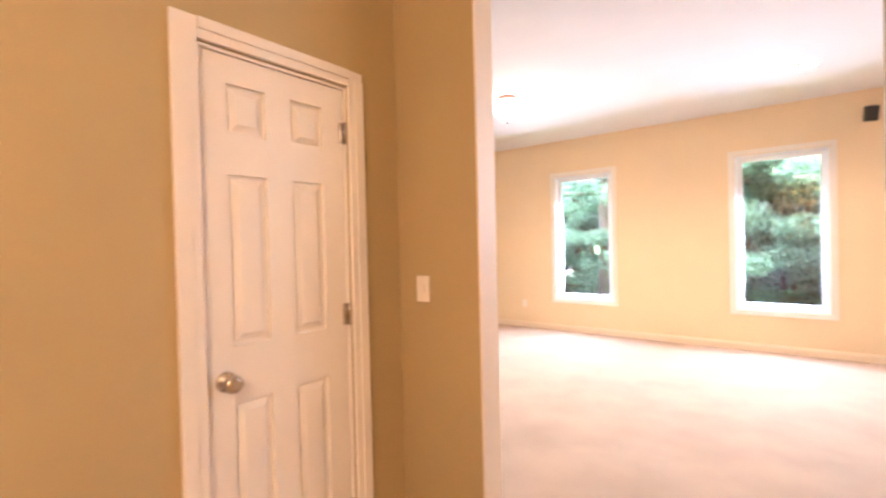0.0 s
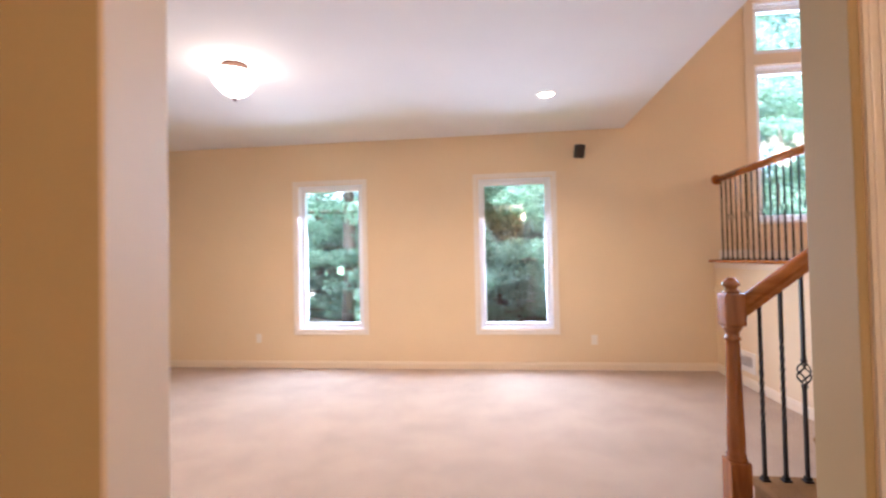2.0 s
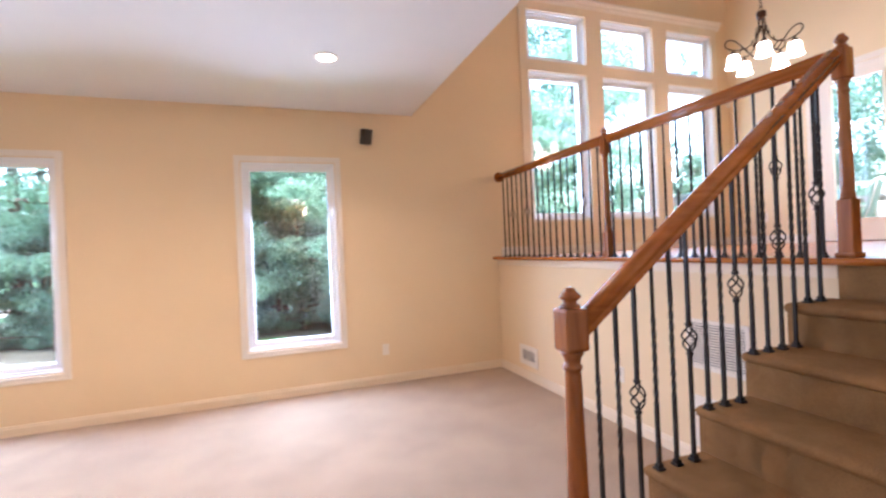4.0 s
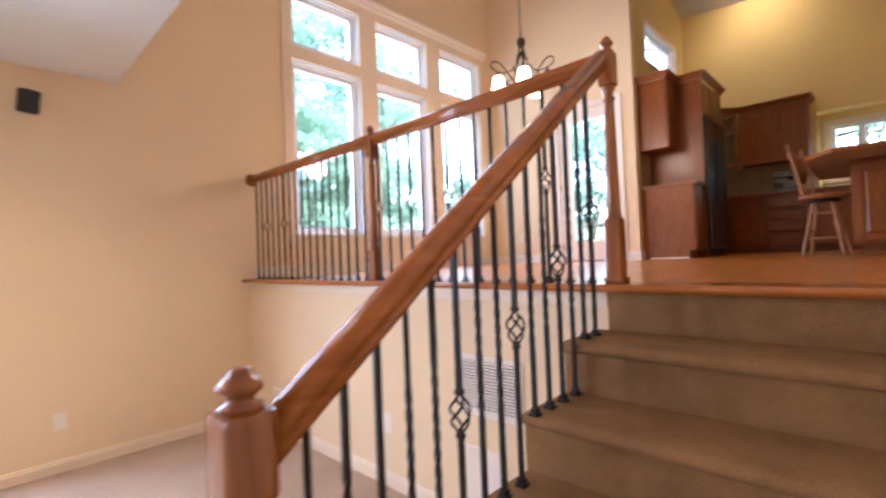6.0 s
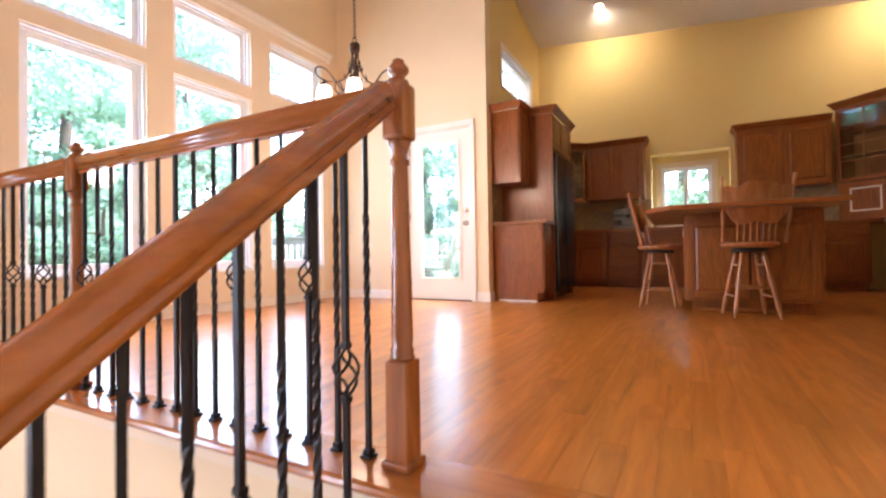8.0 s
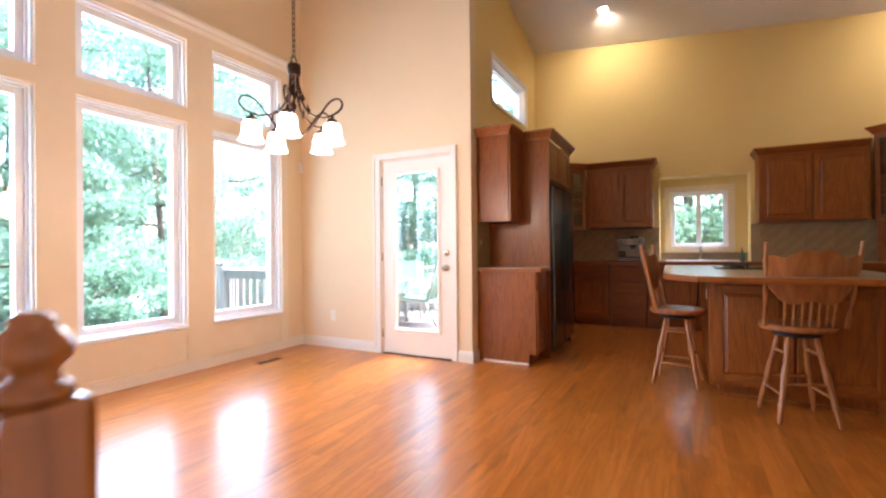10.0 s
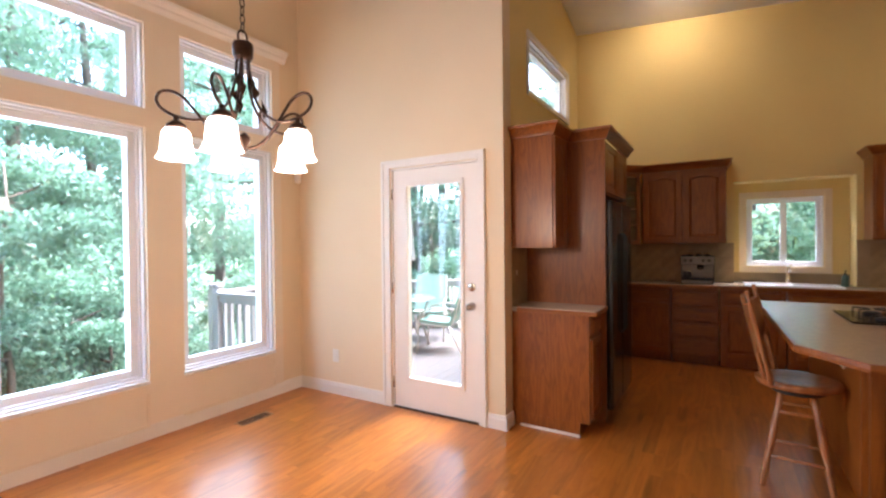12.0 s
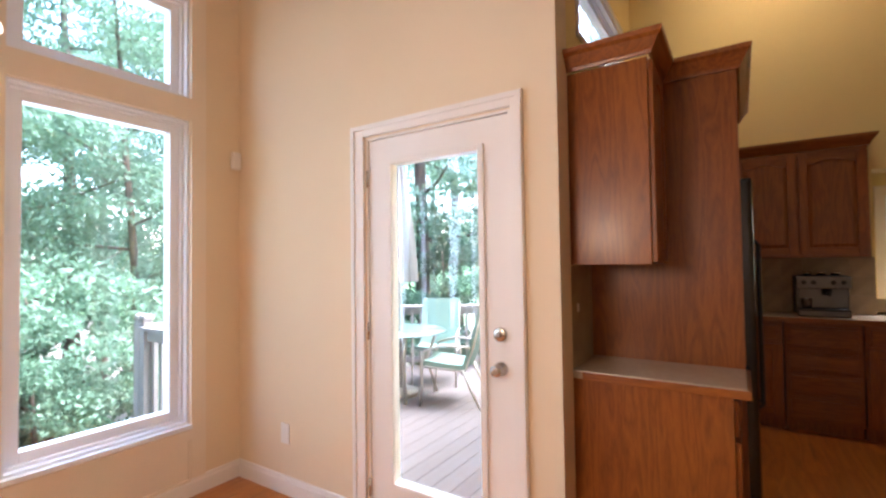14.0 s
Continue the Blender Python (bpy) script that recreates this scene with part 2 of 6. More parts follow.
SOIL = material("leaf litter", (0.06, 0.052, 0.034), 0.95, vary=0.4, scale=3, bump=0.6, bump_scale=40)


EDGE_STONE = material("pale edging stone", (0.20, 0.19, 0.17), 0.85, vary=0.15, scale=14, bump=0.3)


def leaf_material(name, a, b_):
    m = bpy.data.materials.new(name)
    m.use_nodes = True
    n, l = m.node_tree.nodes, m.node_tree.links
    b = n["Principled BSDF"]
    b.inputs["Roughness"].default_value = 0.5
    g = n.new("ShaderNodeNewGeometry")
    ramp = n.new("ShaderNodeValToRGB")
    ramp.color_ramp.elements[0].color, ramp.color_ramp.elements[1].color = (*a, 1), (*b_, 1)
    l.new(g.outputs["Random Per Island"], ramp.inputs[0])
    l.new(ramp.outputs[0], b.inputs["Base Color"])
    tl, mx = n.new("ShaderNodeBsdfTranslucent"), n.new("ShaderNodeMixShader")
    l.new(ramp.outputs[0], tl.inputs[0])
    mx.inputs[0].default_value = 0.55
    l.new(b.outputs[0], mx.inputs[1]), l.new(tl.outputs[0], mx.inputs[2])
    l.new(mx.outputs[0], n["Material Output"].inputs[0])
    return m


LEAF = leaf_material("leaves", (0.11, 0.20, 0.125), (0.22, 0.35, 0.25))
LEAF_DEEP = leaf_material("deep leaves", (0.09, 0.165, 0.105), (0.185, 0.30, 0.21))


# ---- mesh helpers ----
def box(bm, x0, x1, y0, y1, z0, z1, bevel=0.0):
    tmp = bmesh.new() if bevel else bm
    vs = [tmp.verts.new((x, y, z)) for x in (x0, x1) for y in (y0, y1) for z in (z0, z1)]
    for f in ((0, 1, 3, 2), (4, 6, 7, 5), (0, 4, 5, 1), (2, 3, 7, 6), (0, 2, 6, 4), (1, 5, 7, 3)):
        tmp.faces.new([vs[i] for i in f])
    if bevel:
        bmesh.ops.bevel(tmp, geom=list(tmp.edges), offset=bevel, segments=2, profile=0.6, affect="EDGES")
        merge(bm, tmp)
    return bm


def merge(bm, other, m=None):
    if m is not None:
        other.transform(m)
    index = {v: bm.verts.new(v.co) for v in other.verts}
    for f in other.faces:
        g = bm.faces.new([index[v] for v in f.verts])
        g.smooth = f.smooth
    other.free()


def lathe(bm, profile, cx=0.0, cy=0.0, n=20, m=None):
    """Turns (radius, z) pairs round a vertical line."""
    rings = []
    for r, z in profile:
        ring = []
        for i in range(n):
            a = 2 * math.pi * i / n
            co = Vector((cx + r * math.cos(a), cy + r * math.sin(a), z))
            ring.append(bm.verts.new(m @ co if m else co))
        rings.append(ring)
    for a, b in zip(rings, rings[1:]):
        for i in range(n):
            f = bm.faces.new((a[i], a[(i + 1) % n], b[(i + 1) % n], b[i]))
            f.smooth = True
    bm.faces.new(rings[0][::-1])
    bm.faces.new(rings[-1])


def tube(bm, pts, r, n=8, r1=None, squash=1.0, radii=None):
    pts = [Vector(p) for p in pts]
    rings, side = [], None
    for i, p in enumerate(pts):
        d = (pts[min(i + 1, len(pts) - 1)] - pts[max(i - 1, 0)]).normalized()
        if side is None:
            side = d.cross(Vector((0, 0, 1)) if abs(d.z) < 0.9 else Vector((1, 0, 0))).normalized()
        side = (side - d * side.dot(d)).normalized()
        up = d.cross(side)
        rr = radii[i] if radii else r if r1 is None else r + (r1 - r) * i / (len(pts) - 1)
        rings.append([bm.verts.new(p + side * rr * math.cos(2 * math.pi * k / n) + up * rr * squash * math.sin(2 * math.pi * k / n)) for k in range(n)])
    for a, b in zip(rings, rings[1:]):
        for k in range(n):
            f = bm.faces.new((a[k], a[(k + 1) % n], b[(k + 1) % n], b[k]))
            f.smooth = n > 4
    bm.faces.new(rings[0][::-1]), bm.faces.new(rings[-1])


def sweep(bm, section, path, up=(0, 0, 1)):
    """Carries a closed section of (side, up) pairs along straight pieces, mitred at the corners."""
    path, up = [Vector(p) for p in path], Vector(up)
    rings = []
    for i, p in enumerate(path):
        a = (p - path[i - 1]).normalized() if i else (path[1] - p).normalized()
        b = (path[i + 1] - p).normalized() if i + 1 < len(path) else a
        sa, sb = a.cross(up).normalized(), b.cross(up).normalized()
        s = (sa + sb).normalized()
        s = s / max(0.2, s.dot(sa))
        rings.append([bm.verts.new(p + s * u + up * v) for u, v in section])
    n = len(section)
    for a, b in zip(rings, rings[1:]):
        for k in range(n):
            bm.faces.new((a[k], a[(k + 1) % n], b[(k + 1) % n], b[k]))
    bm.faces.new(rings[0][::-1]), bm.faces.new(rings[-1])


def finish(bm):
    bmesh.ops.recalc_face_normals(bm, faces=bm.faces)


def part(name, bm, mat, parent=None, label="", kind="", raw=False):
    """Links a bmesh in world places as one mesh under its thing."""
    if not raw:
        finish(bm)
    me = bpy.data.meshes.new(name)
    if parent is not None:
        root, off = parent, Vector((0, 0, 0))
        while root is not None:
            off += root.location
            root = root.parent
        bm.transform(Matrix.Translation(-off))
    bm.to_mesh(me)
    bm.free()
    me.materials.append(mat)
    ob = new(name, me)
    ob.parent = parent
    return tagged(ob, label=label, kind=kind)


def thing(name, place, label, category, group="", kind=""):
    ob = new(name)
    ob.location = place
    ob.empty_display_size = 0.1
    return tagged(ob, label, category, group, kind)


def structure(name, bm, mat, label="", category=""):
    return tagged(part(name, bm, mat), label, category, kind="structure")


def wall_mesh(axis, c0, c1, u0, u1, z0, z1, holes=(), top=None):
    """A wall between two planes across the axis, with rectangular openings (u0, u1, z0, z1). top: height at u for a sloping head."""
    bm = bmesh.new()
    us = sorted({u0, u1, *[h[0] for h in holes], *[h[1] for h in holes]})
    zs = sorted({z0, z1, *[h[2] for h in holes], *[h[3] for h in holes]})
    us, zs = [u for u in us if u0 <= u <= u1], [z for z in zs if z0 <= z <= z1]
    solid = lambda i, j: 0 <= i < len(us) - 1 and 0 <= j < len(zs) - 1 and not any(
        h[0] - 1e-6 <= us[i] and us[i + 1] <= h[1] + 1e-6 and h[2] - 1e-6 <= zs[j] and zs[j + 1] <= h[3] + 1e-6 for h in holes)
    cache = {}

    def v(c, u, z):
        if (c, u, z) not in cache:
            zz = top(u) if top and z == z1 else z
            cache[(c, u, z)] = bm.verts.new((c, u, zz) if axis == "x" else (u, c, zz))
        return cache[(c, u, z)]

    for i in range(len(us) - 1):
        for j in range(len(zs) - 1):
            if not solid(i, j):
                continue
            a, b, c, d = us[i], us[i + 1], zs[j], zs[j + 1]
            for w in (c0, c1):
                bm.faces.new((v(w, a, c), v(w, b, c), v(w, b, d), v(w, a, d)))
            for ok, p, q in ((solid(i - 1, j), (a, c), (a, d)), (solid(i + 1, j), (b, c), (b, d)), (solid(i, j - 1), (a, c), (b, c)), (solid(i, j + 1), (a, d), (b, d))):
                if not ok:
                    bm.faces.new((v(c0, *p), v(c0, *q), v(c1, *q), v(c1, *p)))
    return bm


# ---- large structure ----
ROOF = lambda x: 5.49 + 0.22 * (10.5 - x)
bm = bmesh.new()
box(bm, -4.7, 3.55, -1.6, NORTH, -0.2, 0.0)
structure("floor", bm, CARPET, "beige cut pile carpet with faint vacuum marks", "carpet")

A_OPEN, B_OPEN = (-1.635, -0.755, 0.49, 2.37), (0.73, 1.635, 0.49, 2.37)
COLS = [(4.0, 4.87), (5.11, 5.965), (6.22, 7.06)]
LOW, HIGH = (1.735, 3.57), (3.70, 4.32)
holes = [A_OPEN, B_OPEN] + [(a, b, *LOW) for a, b in COLS] + [(a, b, *HIGH) for a, b in COLS]
structure("wall_north", wall_mesh("y", NORTH, NORTH + 0.16, -4.7, 7.53, -0.2, 7.5, holes), PAINT_LIVING, "cream painted wall with tall windows", "wall")
structure("wall_west", wall_mesh("x", -4.85, -4.7, -1.6, NORTH + 0.16, -0.2, 3.2), PAINT_LIVING, "cream painted wall", "wall")
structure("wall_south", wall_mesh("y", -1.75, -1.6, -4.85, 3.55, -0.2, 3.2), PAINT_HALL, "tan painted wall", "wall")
DOOR_OPEN = (5.59, 6.43, U, 3.35)
structure("wall_east", wall_mesh("x", 7.39, 7.53, 5.38, NORTH, U - 0.3, 6.25, [DOOR_OPEN]), PAINT_LIVING, "cream painted wall with a glazed door", "wall")
TRANSOM = (8.65, 10.0, 4.24, 4.78)
structure("wall_kitchen_north", wall_mesh("y", 5.65, 5.80, 7.53, 10.5, U - 0.3, 6.4, [TRANSOM]), PAINT_KITCHEN, "yellow painted wall with a high window", "wall")
RECESS = (2.80, 3.87, 2.215, 3.38)
structure("wall_kitchen_east", wall_mesh("x", 10.5, 10.78, -0.5, 5.80, U - 0.3, 5.75, [RECESS]), PAINT_KITCHEN, "yellow painted wall with a window niche", "wall")
KW = (3.02, 3.74, 2.40, 3.20)
structure("wall_niche", wall_mesh("x", 10.78, 10.90, 2.5, 4.2, 1.9, 3.7, [KW]), PAINT_KITCHEN, "wall at the back of the window niche", "wall")
structure("wall_kitchen_south", wall_mesh("y", -0.65, -0.5, 3.55, 10.78, -0.2, 7.2), PAINT_KITCHEN, "yellow painted wall", "wall")
structure("wall_stair", wall_mesh("y", 2.77, 2.90, 1.625, 4.17, -0.2, 7.0), PAINT_LIVING, "cream painted stair wall", "wall")
structure("wall_half", wall_mesh("x", 3.50, 3.62, 4.05, NORTH, -0.2, U - 0.03), PAINT_LIVING, "low cream wall under the balustrade", "wall")
structure("wall_under_stair", wall_mesh("x", 3.50, 3.62, -1.6, 4.05, -0.2, U - 0.03), PAINT_LIVING, "wall under the upper floor", "wall")
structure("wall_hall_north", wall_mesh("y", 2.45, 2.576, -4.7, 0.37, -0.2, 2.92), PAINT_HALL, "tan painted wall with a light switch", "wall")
# Out of view; added over the opening, where it keeps the hall darker.
structure("wall_header_unseen", wall_mesh("y", 2.60, 2.72, 0.25, 1.72, 2.62, 2.92), PAINT_HALL, "unseen wall added above the opening, which dims the hall", "wall")
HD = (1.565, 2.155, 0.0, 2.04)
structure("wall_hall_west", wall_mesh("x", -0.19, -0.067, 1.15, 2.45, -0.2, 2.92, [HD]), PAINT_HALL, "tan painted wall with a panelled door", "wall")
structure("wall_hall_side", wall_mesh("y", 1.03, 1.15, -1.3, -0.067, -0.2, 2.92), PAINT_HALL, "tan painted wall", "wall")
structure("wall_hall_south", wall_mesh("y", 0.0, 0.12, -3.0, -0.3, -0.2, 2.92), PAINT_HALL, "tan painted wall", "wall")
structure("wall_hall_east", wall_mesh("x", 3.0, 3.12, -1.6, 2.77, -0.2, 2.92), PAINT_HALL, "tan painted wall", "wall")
structure("wall_kitchen_west", wall_mesh("x", 3.55, 3.62, -0.65, 2.77, U - 0.1, 7.0), PAINT_KITCHEN, "yellow painted wall", "wall")

bm = bmesh.new()
box(bm, -4.85, 2.50, -1.75, NORTH, 2.92, 3.12)
structure("ceiling", bm, CEILING, "white textured flat ceiling", "ceiling")
bm = bmesh.new()
box(bm, 2.50, 3.55, -1.75, 2.77, 2.92, 3.12)
structure("ceiling_hall", bm, CEILING, "white textured flat ceiling", "ceiling")
structure("wall_soffit", wall_mesh("x", 2.38, 2.50, -1.75, NORTH, 3.12, 7.5), PAINT_LIVING, "cream wall above the flat ceiling", "wall")
structure("wall_upper_south", wall_mesh("y", -1.9, -1.75, 2.38, 3.7, 2.9, 7.5), PAINT_LIVING, "cream wall", "wall")
bm = bmesh.new()
for xa, xb, yb in ((2.3, 7.53, NORTH + 0.16), (7.53, 10.9, 5.80)):
    vs = []
    for x in (xa, xb):
        for y in (-1.9, yb):
            z = ROOF(x) + 0.085 * (y - 5.65)
            vs += [bm.verts.new((x, y, z)), bm.verts.new((x, y, z + 0.2))]
    for f in ((0, 2, 6, 4), (1, 5, 7, 3), (0, 1, 3, 2), (4, 6, 7, 5), (0, 4, 5, 1), (2, 3, 7, 6)):
        bm.faces.new([vs[i] for i in f])
structure("ceiling_vault", bm, CEILING, "white textured sloping ceiling", "ceiling")
bm = bmesh.new()
box(bm, 3.62, 7.50, -0.65, NORTH + 0.1, U - 0.30, U - 0.022)
box(bm, 7.50, 10.9, -0.65, 5.75, U - 0.30, U - 0.022)
floor_up = structure("floor_upper", bm, GROUT, "floor of golden oak strips", "wooden floor")

# ---- baseboards and trim ----
def baseboard(name, pts, mat=TRIM, z=0.0, h=0.09, left=True):
    bm = bmesh.new()
    s = 1 if left else -1
    sec = [(0, 0), (0.014 * s, 0), (0.014 * s, h * 0.72), (0.010 * s, h * 0.8), (0.008 * s, h * 0.95), (0.004 * s, h), (0, h)]
    sweep(bm, sec, [(x, y, z) for x, y in pts])
    return structure(name, bm, mat, "painted baseboard", "baseboard")


baseboard("baseboard", [(-4.7, NORTH), (3.50, NORTH)], TRIM_CREAM, left=True)
baseboard("baseboard", [(3.50, NORTH - 0.014), (3.50, 4.1)], TRIM_CREAM, left=True)
baseboard("baseboard", [(3.55, NORTH), (7.39, NORTH)], TRIM, U, 0.11)
baseboard("baseboard", [(7.39, NORTH - 0.014), (7.39, 6.526)], TRIM, U, 0.11)
baseboard("baseboard", [(7.39, 5.528), (7.39, 5.38), (7.53, 5.38)], TRIM, U, 0.11)
baseboard("baseboard", [(3.42, 2.90), (4.17, 2.90), (4.17, 2.77)], TRIM, U, 0.13, left=False)
baseboard("baseboard", [(0.37, 2.576), (-4.7, 2.576)], TRIM_CREAM, left=True)


def frame_ring(bm, axis, c0, c1, outer, inner, bevel=0.0):
    """Four boards round an opening: outer and inner are (u0, u1, z0, z1)."""
    a, b, c, d = outer
    e, f, g, h = inner
    for u0, u1, z0, z1 in ((a, e, c, d), (f, b, c, d), (e, f, c, g), (e, f, h, d)):
        if u1 - u0 < 1e-5 or z1 - z0 < 1e-5:
            continue
        if axis == "y":
            box(bm, u0, u1, c0, c1, z0, z1, bevel)
        else:
            box(bm, c0, c1, u0, u1, z0, z1, bevel)


def window(name, axis, face, inward, o, casing, label, sash=0.045, mullion=None, set_back=0.085, case_mat=TRIM, depth=0.16):
    """A window in an opening o of a wall whose inner face lies at face. inward: -1 or 1, the way into the room."""
    uc, zc = (o[0] + o[1]) / 2, o[2]
    w = thing(name, (uc, face, zc) if axis == "y" else (face, uc, zc), label, "window", kind="structure")
    out = -inward
    g = lambda a, b: (min(face + out * a, face + out * b), max(face + out * a, face + out * b))
    eps = 0.002
    if casing:
        k = casing
        bm = bmesh.new()
        frame_ring(bm, axis, *g(-0.014, 0.0), (o[0] - k, o[1] + k, o[2] - k, o[3] + k), (o[0] - 0.006, o[1] + 0.006, o[2] - 0.006, o[3] + 0.006), 0.003)
        frame_ring(bm, axis, *g(-0.020, -0.0145), (o[0] - k, o[1] + k, o[2] - k, o[3] + k), (o[0] - k * 0.7, o[1] + k * 0.7, o[2] - k * 0.7, o[3] + k * 0.7), 0.002)
        part("casing", bm, case_mat, w)
    bm = bmesh.new()
    i1 = (o[0] + 0.016, o[1] - 0.016, o[2] + 0.016, o[3] - 0.016)
    frame_ring(bm, axis, *g(0.004, depth), (o[0] + eps, o[1] - eps, o[2] + eps, o[3] - eps), i1)
    part("window_frame", bm, VINYL, w)
    bm = bmesh.new()
    i2 = tuple(i1[n] + s * 0.016 for n, s in enumerate((1, -1, 1, -1)))
    frame_ring(bm, axis, *g(0.04, depth - 0.01), i1, i2, 0.002)
    i3 = tuple(i2[n] + s * sash for n, s in enumerate((1, -1, 1, -1)))
    frame_ring(bm, axis, *g(set_back - 0.02, depth - 0.02), i2, i3, 0.004)
    if mullion:
        m0, m1 = mullion
        u = ((m0, m1, i3[2], i3[3]))
        if axis == "y":
            box(bm, m0, m1, *g(0.03, depth - 0.02), i3[2], i3[3], 0.004)
        else:
            box(bm, *g(0.03, depth - 0.02), m0, m1, i3[2], i3[3], 0.004)
    part("sash", bm, VINYL, w)
    spans = [(i3[0], i3[1])] if not mullion else [(i3[0], mullion[0]), (mullion[1], i3[1])]
    for a, b in spans:
        bm = bmesh.new()
        c0, c1 = g(set_back, set_back + 0.006)
        if axis == "y":
            box(bm, a - 0.004, b + 0.004, c0, c1, i3[2] - 0.004, i3[3] + 0.004)
        else:
            box(bm, c0, c1, a - 0.004, b + 0.004, i3[2] - 0.004, i3[3] + 0.004)
        p = part("pane", bm, GLASS, w)
        p.visible_shadow = False
    return w


window("window_1", "y", NORTH, -1, A_OPEN, 0.06, "tall fixed window in a white frame")
window("window_2", "y", NORTH, -1, B_OPEN, 0.06, "tall fixed window in a white frame")
for i, (a, b) in enumerate(COLS):
    window("window_%d" % (3 + i), "y", NORTH, -1, (a, b, *LOW), 0, "large window in a white stepped frame", sash=0.05)
    window("window_%d" % (6 + i), "y", NORTH, -1, (a, b, *HIGH), 0, "upper window in a white stepped frame", sash=0.05)
window("window_9", "y", 5.65, -1, TRANSOM, 0.05, "high narrow window in a white frame", sash=0.03)
window("window_10", "x", 10.78, -1, KW, 0.07, "small casement window of two panes in a cream frame", sash=0.03, mullion=(3.35, 3.41), set_back=0.06, depth=0.11, case_mat=TRIM_CREAM)

# painted surround of the window group: pilasters, rails, panels, cornice
surround = thing("window_surround", (5.55, NORTH, U), "cream painted panelling and cornice round the large windows", "panelling", kind="structure")
bm = bmesh.new()
Y0, Y1 = NORTH - 0.022, NORTH - 0.0005
S0, S1 = 3.90, 7.15
for a, b in ((S0, COLS[0][0]), (COLS[0][1], COLS[1][0]), (COLS[1][1], COLS[2][0]), (COLS[2][1], S1)):
    box(bm, a, b, Y0, Y1, U + 0.11, 4.42)
for a, b in COLS:
    box(bm, a, b, Y0, Y1, 1.655, LOW[0] - 0.03)
    box(bm, a, b, Y0, Y1, LOW[1], HIGH[0])
    box(bm, a, b, Y0, Y1, HIGH[1], 4.42)
    box(bm, a, b, Y0, Y1, U + 0.11, 1.40)
part("pilaster", bm, TRIM_CREAM, surround)
for a, b in COLS:
    bm = bmesh.new()
    box(bm, a + 0.001, b - 0.001, NORTH - 0.008, NORTH - 0.0005, 1.401, 1.654)
    frame_ring(bm, "y", NORTH - 0.018, NORTH - 0.008, (a + 0.001, b - 0.001, 1.401, 1.654), (a + 0.012, b - 0.012, 1.413, 1.642))
    part("panel", bm, TRIM_CREAM, surround)
    bm = bmesh.new()
    box(bm, a - 0.004, b + 0.004, NORTH - 0.030, NORTH + 0.03, LOW[0] - 0.024, LOW[0] + 0.002, 0.003)
    part("window_sill", bm, VINYL, surround)
bm = bmesh.new()
sweep(bm, [(0, 0), (0.025, 0), (0.03, 0.012), (0.045, 0.03), (0.05, 0.05), (0.075, 0.075), (0.08, 0.10), (0, 0.10)], [(S0 - 0.06, NORTH - 0.0005, 4.42), (S1 + 0.06, NORTH - 0.0005, 4.42)])
part("cornice", bm, TRIM, surround)

# ---- glazed door to the deck ----
gd = thing("door_1", (7.39, 6.01, U), "closed white door with a full glass pane and nickel knob", "door", kind="structure")
bm = bmesh.new()
for u0, u1, z0, z1 in ((5.528, 5.585, U, 3.42), (6.435, 6.525, U, 3.42), (5.585, 6.435, 3.355, 3.42)):
    box(bm, 7.372, 7.3895, u0, u1, z0, z1, 0.002)
for u0, u1, z0, z1 in ((5.532, 5.556, U, 3.416), (6.497, 6.521, U, 3.416), (5.556, 6.497, 3.392, 3.416)):
    box(bm, 7.365, 7.3718, u0, u1, z0, z1)
part("casing", bm, TRIM, gd)
bm = bmesh.new()
for u0, u1, z0, z1 in ((5.591, 5.603, U, 3.349), (6.417, 6.429, U, 3.349), (5.603, 6.417, 3.337, 3.349)):
    box(bm, 7.391, 7.529, u0, u1, z0, z1)
part("jamb", bm, TRIM, gd)
GY0, GY1, GZ0, GZ1 = 5.755, 6.262, 1.575, 3.19
leaf = bmesh.new()
frame_ring(leaf, "x", 7.40, 7.444, (5.607, 6.413, U + 0.012, 3.333), (GY0, GY1, GZ0, GZ1))
leaf = part("leaf", leaf, TRIM, gd, "white painted door leaf")
bm = bmesh.new()
frame_ring(bm, "x", 7.388, 7.40, (GY0 - 0.03, GY1 + 0.03, GZ0 - 0.03, GZ1 + 0.03), (GY0, GY1, GZ0, GZ1), 0.004)
part("glazing_bead", bm, TRIM, leaf)
bm = bmesh.new()
box(bm, 7.418, 7.426, GY0 - 0.003, GY1 + 0.003, GZ0 - 0.003, GZ1 + 0.003)
p = part("pane", bm, GLASS, leaf)
p.visible_shadow = False
bm = bmesh.new()
box(bm, 7.38, 7.50, 5.603, 6.417, U - 0.002, U + 0.011, 0.003)
part("threshold", bm, BRONZE, gd)
rx = Matrix.Rotation(radians(-90), 4, "Y")


def knob(x, y, z, into, r=0.028):
    """A round knob on a rose; into: the pose that turns its axis out of the door."""
    bm = bmesh.new()
    lathe(bm, [(r * 1.1, 0.0), (r * 1.1, 0.006), (r * 0.5, 0.010), (r * 0.45, 0.028), (r * 0.8, 0.036), (r, 0.048), (r * 0.92, 0.060), (r * 0.5, 0.067)], n=20, m=Matrix.Translation((x, y, z)) @ into)
    return bm


part("knob", knob(7.3995, 5.655, 2.215, rx), NICKEL, leaf, "brushed nickel knob")
bm = bmesh.new()
lathe(bm, [(0.032, 0), (0.032, 0.012), (0.026, 0.016), (0.01, 0.017)], n=20, m=Matrix.Translation((7.3995, 5.655, 2.365)) @ rx)
box(bm, 7.365, 7.385, 5.645, 5.665, 2.355, 2.375, 0.004)
part("deadbolt", bm, NICKEL, leaf, "brushed nickel deadbolt")
